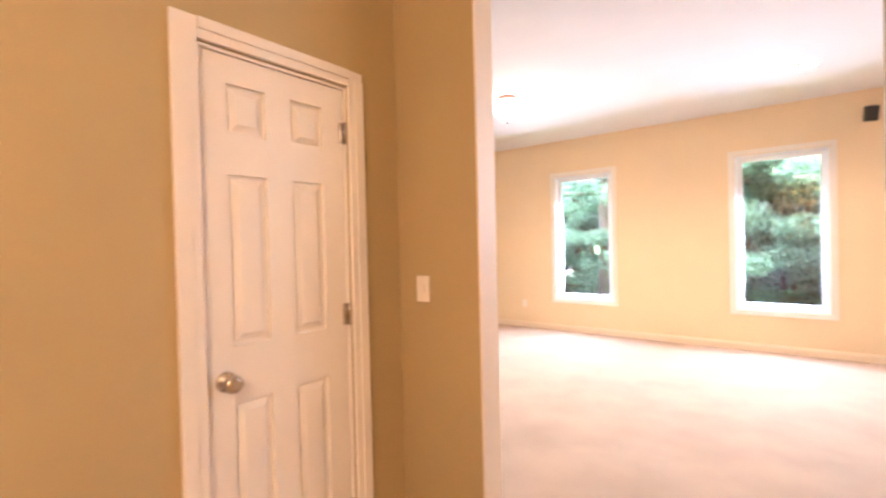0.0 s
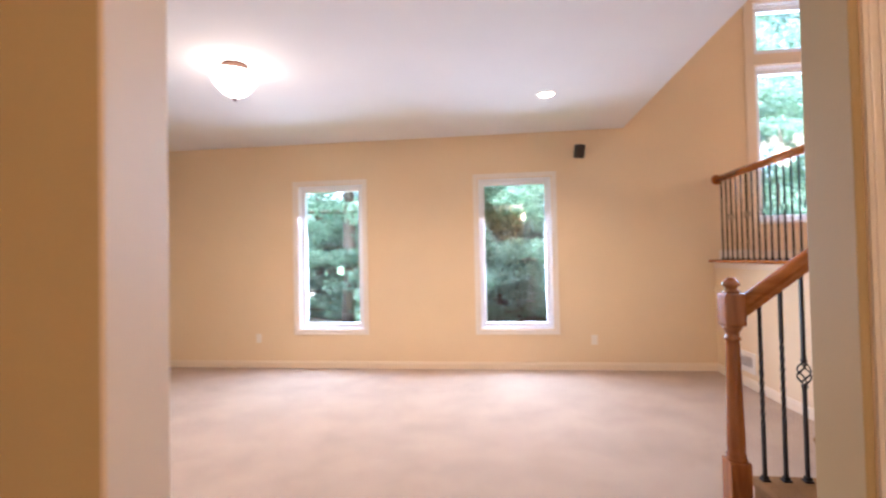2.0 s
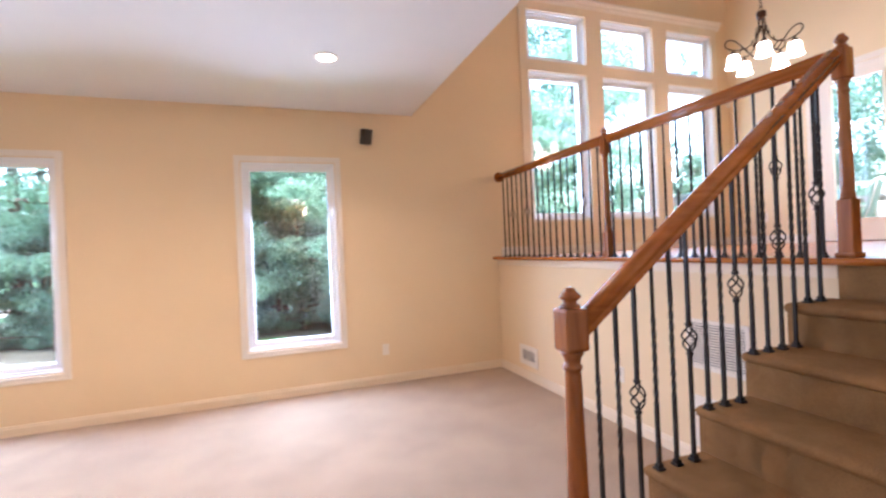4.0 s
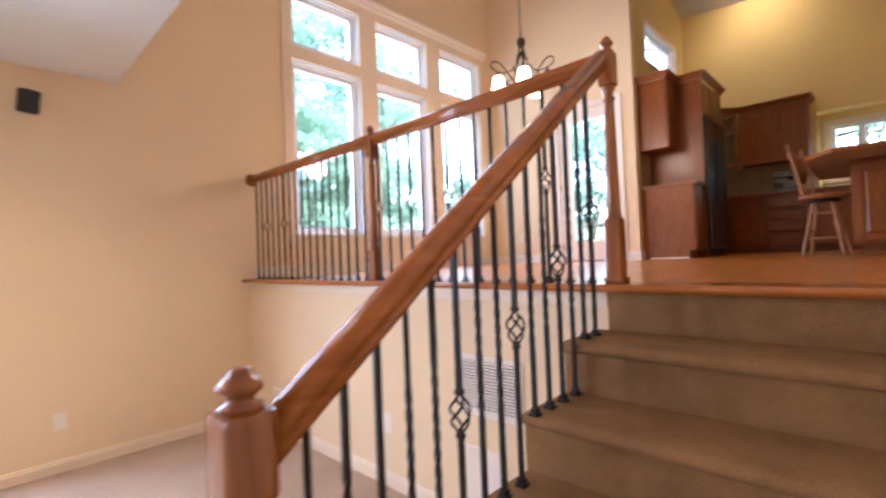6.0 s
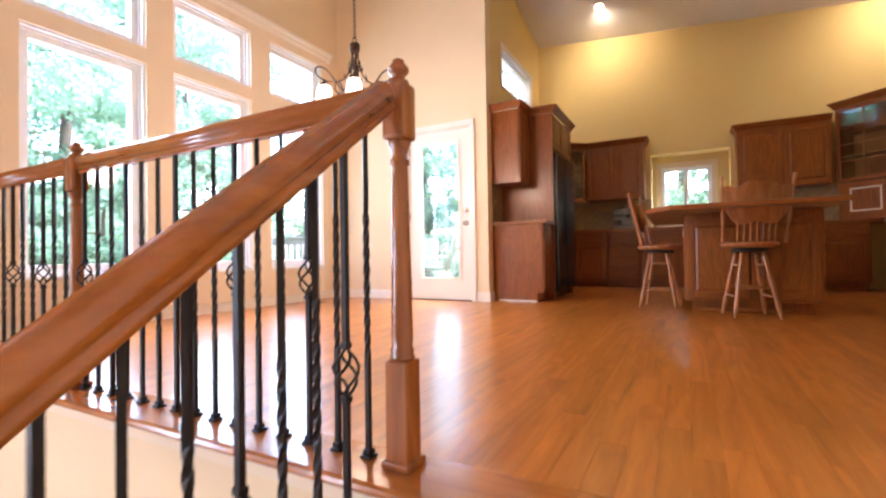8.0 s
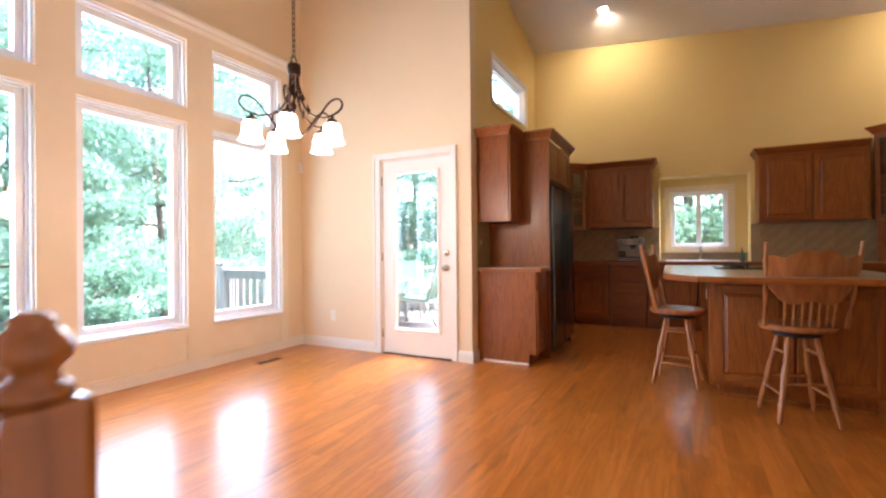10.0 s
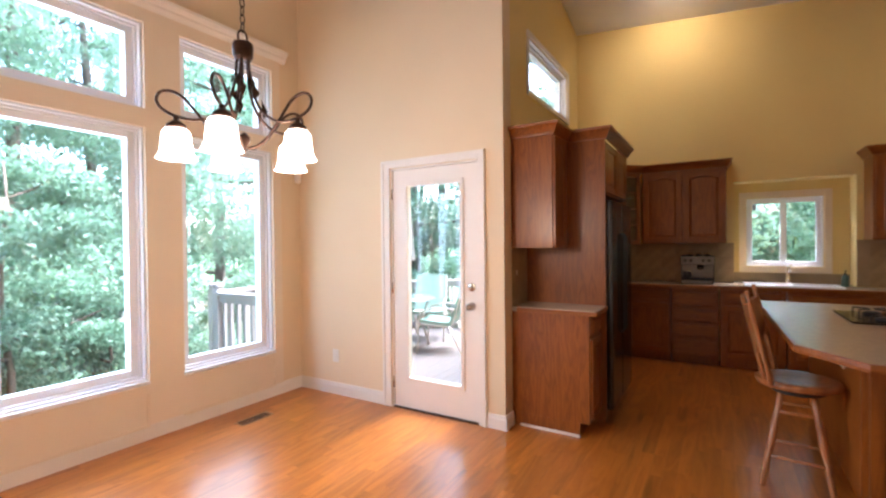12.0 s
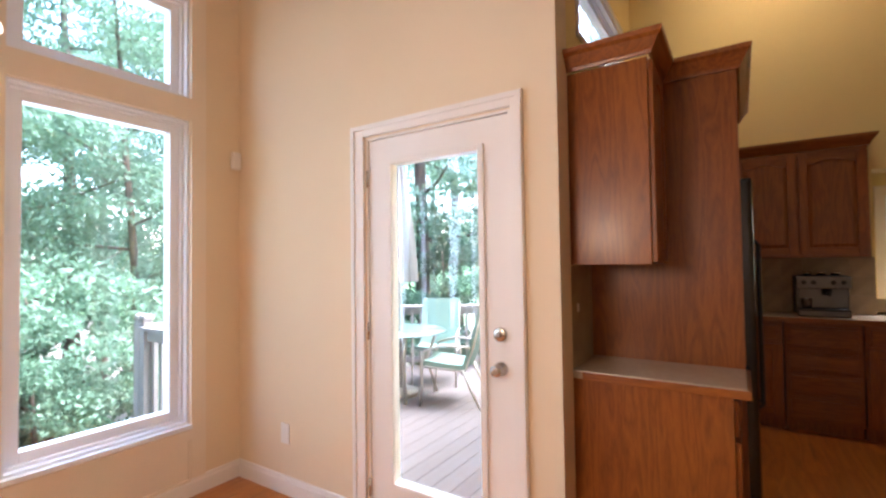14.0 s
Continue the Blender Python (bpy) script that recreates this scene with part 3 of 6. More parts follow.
for z in (1.52, 2.33, 3.13):
    bm = bmesh.new()
    lathe(bm, [(0.007, z - 0.045), (0.007, z + 0.045)], 7.388, 6.418, 10)
    part("hinge", bm, NICKEL, gd)

# ---- hall door with six panels ----
hd = thing("door_2", (-0.067, 1.86, 0), "closed white six-panel door with a nickel knob", "door", kind="structure")
bm = bmesh.new()
for u0, u1, z0, z1 in ((1.485, 1.562, 0, 2.11), (2.158, 2.232, 0, 2.11), (1.562, 2.158, 2.043, 2.11)):
    box(bm, -0.0665, -0.052, u0, u1, z0, z1, 0.003)
    box(bm, -0.0515, -0.046, u0 + (0 if z0 else 0.0), u1, z0 if z0 == 0 else z0 + 0.03, z1, 0.002) if z0 else box(bm, -0.0515, -0.046, u0 if u0 < 1.6 else u0 + 0.03, u1 - 0.03 if u0 < 1.6 else u1, z0, z1 - 0.037, 0.002)
part("casing", bm, TRIM, hd)
bm = bmesh.new()
for u0, u1, z0, z1 in ((1.566, 1.576, 0, 2.038), (2.144, 2.154, 0, 2.038), (1.576, 2.144, 2.028, 2.038)):
    box(bm, -0.188, -0.068, u0, u1, z0, z1)
part("jamb", bm, TRIM, hd)
bm = bmesh.new()
panels = [(1.66, 1.80, 1.77, 1.935), (1.90, 2.04, 1.77, 1.935), (1.66, 1.80, 1.065, 1.635), (1.90, 2.04, 1.065, 1.635), (1.66, 1.80, 0.22, 0.875), (1.90, 2.04, 0.22, 0.875)]
slab = wall_mesh("x", -0.115, -0.078, 1.579, 2.141, 0.01, 2.025, panels)
leaf2 = part("leaf", slab, TRIM, hd, "white painted panelled leaf")
for a, b, c, d in panels:
    bm = bmesh.new()
    box(bm, -0.105, -0.092, a, b, c, d)
    v = [bm.verts.new(q) for q in ((-0.0915, a + 0.012, c + 0.012), (-0.0915, b - 0.012, c + 0.012), (-0.0915, b - 0.012, d - 0.012), (-0.0915, a + 0.012, d - 0.012), (-0.080, a + 0.035, c + 0.035), (-0.080, b - 0.035, c + 0.035), (-0.080, b - 0.035, d - 0.035), (-0.080, a + 0.035, d - 0.035))]
    for f in ((4, 5, 6, 7), (0, 1, 5, 4), (1, 2, 6, 5), (2, 3, 7, 6), (3, 0, 4, 7)):
        bm.faces.new([v[i] for i in f])
    part("panel", bm, TRIM, leaf2)
part("knob", knob(-0.078, 1.632, 0.955, Matrix.Rotation(radians(90), 4, "Y"), 0.030), NICKEL, leaf2, "satin nickel knob")
for z in (0.30, 1.11, 1.85):
    bm = bmesh.new()
    lathe(bm, [(0.006, z - 0.045), (0.006, z + 0.045)], -0.066, 2.143, 10)
    box(bm, -0.0775, -0.072, 2.120, 2.142, z - 0.043, z + 0.043)
    part("hinge", bm, NICKEL, hd)

# ---- casing of the opening beside the stair wall ----
bm = bmesh.new()
for k in range(5):
    box(bm, 1.635 + k * 0.018, 1.6515 + k * 0.018, 2.7595, 2.7695, 0, 2.9, 0.003)
box(bm, 1.627, 1.73, 2.763, 2.7695, 0, 2.9)
structure("trim", bm, TRIM, "fluted white casing of the opening", "door casing")
# Shade on this end face is put into its colour: the hall tan.
bm = bmesh.new()
box(bm, 1.607, 1.6245, 2.770, 2.905, 0, 2.9, 0.003)
structure("wall_end_shaded", bm, PAINT_HALL, "end of the stair wall, its shade put into a tan colour", "wall")
bm = bmesh.new()
box(bm, 0.3705, 0.380, 2.448, 2.578, 0, 2.9, 0.002)
structure("trim", bm, TRIM_CREAM, "cream painted end of the hall wall", "door casing")

# an open white door folded back along the wall
od = thing("door_3", (2.1, 2.72, 0), "open white panelled door folded back against the wall", "door", kind="structure")
pan = [(1.86, 2.04, 1.77, 1.935), (2.14, 2.32, 1.77, 1.935), (1.86, 2.04, 1.065, 1.635), (2.14, 2.32, 1.065, 1.635), (1.86, 2.04, 0.22, 0.875), (2.14, 2.32, 0.22, 0.875)]
ol = part("leaf", wall_mesh("y", 2.70, 2.735, 1.745, 2.42, 0.01, 2.03, pan), TRIM, od, "white painted panelled leaf")
for a, b, c, d in pan:
    bm = bmesh.new()
    box(bm, a, b, 2.706, 2.729, c, d)
    part("panel", bm, TRIM, ol)
for z in (0.30, 1.11, 1.85):
    bm = bmesh.new()
    lathe(bm, [(0.006, z - 0.045), (0.006, z + 0.045)], 1.737, 2.742, 10)
    part("hinge", bm, NICKEL, od)

# ---- stairs ----
GO = 0.275
nose = lambda k: 3.44 - GO * (7 - k)
stairs = thing("staircase", (2.6, 3.5, 0), "beige carpeted stairs of seven rises", "staircase", kind="structure")
for k in range(1, 7):
    bm = bmesh.new()
    z1, z0, x0 = RISE * k, 0.0, nose(k)
    x1 = nose(k + 1) + 0.03
    prof = [(x0 + 0.025, z0)] + [(x0 + 0.025, z1 - 0.045)]
    for a in range(0, 7):
        t = math.pi * (1.5 - a / 6.0)
        prof.append((x0 + 0.02 + 0.021 * math.cos(t), z1 - 0.021 + 0.021 * math.sin(t)))
    prof += [(x1, z1), (x1, z0)]
    ya, yb = 2.903, 4.095 + (0.12 if k == 1 else 0)
    fa = [bm.verts.new((x, ya, z)) for x, z in prof]
    fb = [bm.verts.new((x, yb - 0.01, z)) for x, z in prof]
    fc = [bm.verts.new((x + (0.01 if i > 1 and i < 6 else 0), yb, z - (0.008 if i > 3 and z > 0.02 else 0))) for i, (x, z) in enumerate(prof)]
    n = len(prof)
    for p, q in ((fa, fb), (fb, fc)):
        for i in range(n):
            bm.faces.new((p[i], p[(i + 1) % n], q[(i + 1) % n], q[i]))
    bm.faces.new(fa[::-1]), bm.faces.new(fc)
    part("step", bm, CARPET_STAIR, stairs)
bm = bmesh.new()
box(bm, 3.475, 3.499, 2.903, 4.05, 0, U - 0.03)
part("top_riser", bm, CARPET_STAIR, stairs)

# nosing along the stair head and the low wall
bm = bmesh.new()
sec = [(0, 0), (0.035, 0.0), (0.044, 0.008), (0.047, 0.016), (0.044, 0.026), (0.035, 0.032), (0, 0.032)]
sweep(bm, [(-u, v) for u, v in sec], [(3.475, 2.903, U - 0.03), (3.475, NORTH - 0.002, U - 0.03)])
box(bm, 3.475, 3.62, 2.903, NORTH - 0.002, U - 0.0299, U + 0.002)
structure("trim", bm, RAIL_Y, "oak nosing board along the edge of the upper floor", "nosing")
bm = bmesh.new()
box(bm, 3.487, 3.4995, 4.06, NORTH - 0.002, U - 0.095, U - 0.031, 0.003)
structure("trim", bm, TRIM_CREAM, "painted apron board under the nosing", "trim board")


# ---- balustrade ----
def newel(name, x, y, z0, h, block0, label, s=0.033):
    t = thing(name, (x, y, z0), label, "newel post", "newel posts")
    bm = bmesh.new()
    box(bm, x - s, x + s, y - s, y + s, z0, z0 + block0, 0.006)
    part("base_block", bm, RAIL_Z_SHADED, t)
    bm = bmesh.new()
    box(bm, x - s - 0.009, x + s + 0.009, y - s - 0.009, y + s + 0.009, z0, z0 + 0.022, 0.007)
    part("base_moulding", bm, RAIL_Z_SHADED, t)
    bm = bmesh.new()
    zt = z0 + h - 0.213
    a = z0 + block0
    q = s / 0.047
    lathe(bm, [(0.046 * q, a), (0.046 * q, a + 0.008), (0.040 * q, a + 0.015), (0.044 * q, a + 0.024), (0.037 * q, a + 0.034), (0.040 * q, a + 0.06), (0.030 * q, zt - 0.08), (0.028 * q, zt - 0.065), (0.036 * q, zt - 0.060), (0.036 * q, zt - 0.050), (0.028 * q, zt - 0.044), (0.031 * q, zt - 0.025), (0.042 * q, zt - 0.008), (0.042 * q, zt)], x, y, 24)
    part("shaft", bm, RAIL_Z_SHADED, t)
    bm = bmesh.new()
    box(bm, x - s, x + s, y - s, y + s, zt, zt + 0.145, 0.012)
    part("top_block", bm, RAIL_Z_SHADED, t)
    bm = bmesh.new()
    b = zt + 0.145
    lathe(bm, [(0.038 * q, b), (0.038 * q, b + 0.008), (0.026 * q, b + 0.013), (0.024 * q, b + 0.022), (0.033 * q, b + 0.028), (0.039 * q, b + 0.034), (0.039 * q, b + 0.041), (0.028 * q, b + 0.052), (0.021 * q, b + 0.057), (0.022 * q, b + 0.062), (0.010 * q, b + 0.068)], x, y, 24)
    part("cap", bm, RAIL_Z_SHADED, t)
    return t


newel("newel_post", 1.965, 3.985, RISE, 1.28 - RISE, 0.30, "turned oak newel post at the foot of the carpeted stairs", 0.043)
newel("newel_post", 3.55, 4.04, U + 0.002, 1.04, 0.27, "turned oak newel post at the head of the stairs")
newel("newel_post", 3.55, 5.685, U + 0.002, 1.04, 0.20, "slender turned oak newel post on the low wall")

RAIL_SEC = [(u * 0.90, v * 1.12) for u, v in [(-0.026, 0.0), (0.026, 0.0), (0.026, 0.010), (0.018, 0.017), (0.031, 0.024), (0.034, 0.036), (0.031, 0.050), (0.020, 0.061), (0.0, 0.066), (-0.020, 0.061), (-0.031, 0.050), (-0.034, 0.036), (-0.031, 0.024), (-0.018, 0.017), (-0.026, 0.010)]]


def handrail(p0, p1, mat, label, up=(0, 0, 1)):
    t = thing("handrail", ((p0[0] + p1[0]) / 2, (p0[1] + p1[1]) / 2, min(p0[2], p1[2])), label, "handrail", "handrails")
    bm = bmesh.new()
    sweep(bm, RAIL_SEC, [p0, p1], up)
    for f in bm.faces:
        f.smooth = len(f.verts) == 4
    part("rail", bm, mat, t)
    bm = bmesh.new()
    sweep(bm, [(-0.012, -0.006), (0.012, -0.006), (0.012, -0.0005), (-0.012, -0.0005)], [p0, p1], up)
    part("fillet", bm, mat, t, "thin wooden fillet under the rail")
    return t


SLOPE = 0.735
sd = Vector((1, 0, SLOPE)).normalized()
sup = Vector((-sd.z, 0, sd.x))
handrail((2.010, 3.988, 1.107), (3.505, 4.04, 1.107 + SLOPE * 1.49), RAIL_X, "sloping polished oak handrail over the stairs", sup)
RZ = U + 0.91
handrail((3.55, 4.055, RZ), (3.55, 5.64, RZ), RAIL_Y, "level polished oak handrail on the upper floor")
hr = handrail((3.55, 5.73, RZ), (3.55, NORTH - 0.02, RZ), RAIL_Y, "level polished oak handrail that ends at the wall")
bm = bmesh.new()
lathe(bm, [(0.060, 0), (0.060, 0.010), (0.050, 0.019)], n=24, m=Matrix.Translation((3.55, NORTH - 0.0005, RZ + 0.033)) @ Matrix.Rotation(radians(90), 4, "X"))
part("rosette", bm, RAIL_Z_SHADED, hr)


def iron_bar(bm, h, lo, hi):
    """A square bar, twisted between the heights lo and hi."""
    s = 0.0065
    rings, z = [], 0.0
    zs = [0.0, lo] + [lo + (hi - lo) * i / 26 for i in range(1, 27)] + [h]
    for z in zs:
        a = 0.0 if z <= lo else (min(z, hi) - lo) / 0.045 * math.pi / 2
        rings.append([bm.verts.new((s * 1.414 * math.cos(a + math.pi / 4 + k * math.pi / 2), s * 1.414 * math.sin(a + math.pi / 4 + k * math.pi / 2), z)) for k in range(4)])
    for p, q in zip(rings, rings[1:]):
        for k in range(4):
            bm.faces.new((p[k], p[(k + 1) % 4], q[(k + 1) % 4], q[k]))
    bm.faces.new(rings[0][::-1]), bm.faces.new(rings[-1])


def baluster(h, basket, place, label):
    t = thing("baluster", (0, 0, 0), label, "baluster", "iron balusters")
    bm = bmesh.new()
    if basket is None:
        iron_bar(bm, h, h * 0.30, h * 0.72)
        part("bar", bm, IRON, t)
    else:
        c = basket
        iron_bar(bm, c - 0.05, (c - 0.05) * 0.35, (c - 0.05) * 0.36)
        s = 0.0065
        box(bm, -s, s, -s, s, c + 0.05, h)
        part("bar", bm, IRON, t)
        bm = bmesh.new()
        for k in range(4):
            pts = []
            for i in range(9):
                u = i / 8
                a = k * math.pi / 2 + u * math.pi * 1.1
                r = 0.027 * math.sin(math.pi * u) ** 0.9 + 0.002
                pts.append((r * math.cos(a), r * math.sin(a), c - 0.052 + 0.104 * u))
            tube(bm, pts, 0.0036, 6)
        box(bm, -0.010, 0.010, -0.010, 0.010, c - 0.064, c - 0.050, 0.003)
        box(bm, -0.010, 0.010, -0.010, 0.010, c + 0.050, c + 0.064, 0.003)
        part("basket", bm, IRON, t, "twisted wire basket")
    bm = bmesh.new()
    box(bm, -0.017, 0.017, -0.017, 0.017, 0.0, 0.009, 0.003)
    box(bm, -0.012, 0.012, -0.012, 0.012, 0.009, 0.024, 0.004)
    part("shoe", bm, IRON, t)
    t.matrix_basis = pose(*place)
    return t


rail_under = lambda x: 1.107 + SLOPE * (x - 2.015) + 0.004
LB = "black iron baluster with a twisted stem and a square shoe"
LK = "black iron baluster with a twisted basket and a square shoe"
n_bal = 15
for i in range(n_bal):
    x = 2.107 + 0.0875 * i
    k = max(j for j in range(1, 7) if nose(j) <= x)
    z = RISE * k
    h = rail_under(x) - z
    baluster(h, 0.475 if i % 3 == 2 else None, (x, 4.04, z), LK if i % 3 == 2 else LB)
ZL = U + 0.002
hb = RZ - ZL + 0.004
plain = baluster(hb, None, (3.55, 4.15, ZL), LB)
fancy = None
ys = [4.15 + 0.105 * i for i in range(15)]
ys2 = [5.78 + 0.105 * i for i in range(17)]
for i, y in enumerate(ys + ys2):
    want = i % 3 == 2
    if i == 0:
        continue
    if want and fancy is None:
        fancy = baluster(hb, 0.475, (3.55, y, ZL), LK)
    else:
        copy_thing(fancy if want else plain, pose(3.55, y, ZL))


# ---- wall fittings ----
def plate(name, axis, face, inward, u, z, w, h, label, slots="outlet", mat=TRIM):
    t = thing(name, (u, face, z) if axis == "y" else (face, u, z), label, "light switch" if slots == "switch" else "power outlet")
    bm = bmesh.new()
    a, b = sorted((face + inward * 0.0005, face + inward * 0.006))
    def bx(bm, u0, u1, p, q, z0, z1, bev=0.0):
        p, q = sorted((face + inward * p, face + inward * q))
        if axis == "y":
            box(bm, u0, u1, p, q, z0, z1, bev)
        else:
            box(bm, p, q, u0, u1, z0, z1, bev)
    bx(bm, u - w / 2, u + w / 2, 0.0005, 0.006, z - h / 2, z + h / 2, 0.002)
    part("cover", bm, mat, t)
    if slots == "switch":
        bm = bmesh.new()
        bx(bm, u - 0.012, u + 0.012, 0.006, 0.011, z - 0.02, z + 0.02, 0.002)
        part("toggle", bm, mat, t)
    else:
        for dz in (-0.02, 0.02):
            bm = bmesh.new()
            bx(bm, u - 0.014, u + 0.014, 0.006, 0.009, z + dz - 0.013, z + dz + 0.013, 0.002)
            part("socket", bm, mat, t)
    return t


plate("outlet", "y", NORTH, -1, 2.10, 0.365, 0.075, 0.12, "white power outlet on the cream wall")
plate("outlet", "y", NORTH, -1, -2.19, 0.385, 0.075, 0.12, "white power outlet on the cream wall")
plate("outlet", "x", 7.39, -1, 7.10, 1.665, 0.075, 0.12, "white power outlet beside the glazed door")
plate("light_switch", "y", 2.45, -1, 0.075, 1.19, 0.072, 0.115, "white light switch on the tan wall", "switch")
plate("light_switch", "y", 5.40, -1, 7.66, 2.47, 0.10, 0.12, "beige double switch on the tiled wall", "switch")
plate("outlet", "x", 3.50, -1, 5.55, 0.40, 0.075, 0.12, "white power outlet on the low wall")
plate("outlet", "x", 10.5, -1, 4.86, 2.47, 0.075, 0.12, "beige power outlet on the tiles")
plate("outlet", "x", 10.5, -1, 2.65, 2.47, 0.075, 0.12, "beige power outlet on the tiles")
plate("outlet", "x", 10.5, -1, 1.88, 2.47, 0.075, 0.12, "beige power outlet on the tiles")


def grille(y0, y1, z0, z1, slats, label, name="vent_grille", border=0.025):
    t = thing(name, (3.50, (y0 + y1) / 2, z0), label, "vent")
    bm = bmesh.new()
    frame_ring(bm, "x", 3.489, 3.4995, (y0, y1, z0, z1), (y0 + border, y1 - border, z0 + border, z1 - border), 0.002)
    part("frame", bm, TRIM, t)
    # Black sheet on the solid wall stands in for shade inside the duct.
    bm = bmesh.new()
    box(bm, 3.4975, 3.4992, y0 + border, y1 - border, z0 + border, z1 - border)
    part("duct_shade", bm, BLACK_MATT, t)
    for i in range(slats):
        z = z0 + border + (z1 - z0 - 2 * border) * (i + 0.5) / slats
        bm = bmesh.new()
        box(bm, 3.491, 3.4965, y0 + border + 0.001, y1 - border - 0.001, z - 0.0056, z + 0.0034)
        part("slat", bm, TRIM, t)


grille(4.50, 4.92, 0.61, 0.92, 16, "white slatted return air grille in the low wall")
grille(6.76, 7.12, 0.15, 0.36, 5, "small white slatted vent in the low wall", border=0.05)
bm = bmesh.new()
t = thing("access_panel", (3.50, 4.76, 0.13), "white access panel near the floor", "wall panel")
box(bm, 3.489, 3.4995, 4.62, 4.88, 0.11, 0.44, 0.003)
part("cover", bm, TRIM, t)

sp = thing("loudspeaker", (1.97, NORTH, 2.53), "small black loudspeaker on a wall bracket", "loudspeaker")
bm = bmesh.new()
box(bm, -0.05, 0.05, -0.045, 0.045, -0.08, 0.08, 0.012)
bm.transform(pose(1.965, NORTH - 0.10, 2.64, 12, 0, 22))
part("cabinet", bm, BLACK_MATT, sp)
bm = bmesh.new()
tube(bm, [(1.97, NORTH - 0.0006, 2.66), (1.97, NORTH - 0.05, 2.66)], 0.014, 10)
part("bracket", bm, BLACK_MATT, sp)

ms = thing("motion_sensor", (7.35, NORTH, 3.37), "small white motion detector in the corner", "motion detector")
bm = bmesh.new()
box(bm, 7.32, 7.38, NORTH - 0.045, NORTH - 0.0005, 3.31, 3.43, 0.018)
part("housing", bm, TRIM, ms)

# ceiling light with an alabaster bowl
cl = thing("ceiling_light", (-1.04, 5.15, 2.92), "flush ceiling light with a glowing frosted bowl", "ceiling lamp")
bm = bmesh.new()
lathe(bm, [(0.10, 2.9195), (0.10, 2.905), (0.06, 2.89), (0.03, 2.885)], -1.04, 5.15, 28)
part("canopy", bm, BRONZE, cl)
bm = bmesh.new()
lathe(bm, [(0.175, 2.845), (0.165, 2.80), (0.135, 2.75), (0.09, 2.70), (0.035, 2.672), (0.010, 2.668)], -1.04, 5.15, 32)
p = part("bowl", bm, SHADE_GLOW, cl)
p.visible_shadow = False
bm = bmesh.new()
lathe(bm, [(0.006, 2.667), (0.016, 2.66), (0.012, 2.645), (0.004, 2.635)], -1.04, 5.15, 16)
part("finial", bm, BRONZE, cl)


def downlight(x, y, z, tilt):
    t = thing("downlight", (x, y, z), "recessed round downlight, lit", "downlight", "recessed downlights")
    m = Matrix.Translation((x, y, z)) @ Matrix.Rotation(tilt, 4, "Y")
    bm = bmesh.new()
    rings = []
    n = 28
    for r, h in ((0.095, -0.0005), (0.094, -0.006), (0.07, -0.008), (0.068, -0.0005)):
        rings.append([bm.verts.new(m @ Vector((r * math.cos(2 * math.pi * i / n), r * math.sin(2 * math.pi * i / n), h))) for i in range(n)])
    for p, q in zip(rings, rings[1:]):
        for i in range(n):
            bm.faces.new((p[i], p[(i + 1) % n], q[(i + 1) % n], q[i]))
    part("trim_ring", bm, TRIM, t)
    bm = bmesh.new()
    lathe(bm, [(0.066, -0.0006), (0.066, -0.003), (0.03, -0.006)], n=24, m=m)
    part("lens", bm, BULB_GLOW, t)


downlight(1.45, 6.22, 2.92, 0)
roof_z = lambda x, y: ROOF(x) + 0.085 * (y - 5.65)
downlight(9.74, 4.48, roof_z(9.74, 4.48), math.atan(0.22))

# ---- chandelier ----
CX, CY = 5.47, 5.72
ch = thing("chandelier", (CX, CY, 3.15), "dark bronze chandelier with five lit bell-shaped glass shades", "chandelier")
top = roof_z(CX, CY)
bm = bmesh.new()
lathe(bm, [(0.065, top + 0.01), (0.065, top - 0.02), (0.03, top - 0.035), (0.012, top - 0.04)], CX, CY, 20)
part("ceiling_rose", bm, BRONZE, ch)
bm = bmesh.new()
z, i = 3.60, 0
while z < top - 0.05:
    pts = []
    for k in range(13):
        a = 2 * math.pi * k / 12
        u, v = 0.010 * math.cos(a), 0.021 * math.sin(a)
        pts.append((CX + (u if i % 2 else 0), CY + (0 if i % 2 else u), z + 0.021 + v))
    tube(bm, pts, 0.0028, 5)
    z += 0.034
    i += 1
part("chain", bm, BRONZE, ch)
bm = bmesh.new()
pts = [(CX + 0.022 * math.cos(a), CY, 3.578 + 0.03 * math.sin(a)) for a in [2 * math.pi * k / 14 for k in range(15)]]
tube(bm, pts, 0.004, 6)
lathe(bm, [(0.02, 3.56), (0.038, 3.555), (0.042, 3.54), (0.040, 3.50), (0.034, 3.485), (0.02, 3.48)], CX, CY, 20)
part("hub", bm, BRONZE, ch)
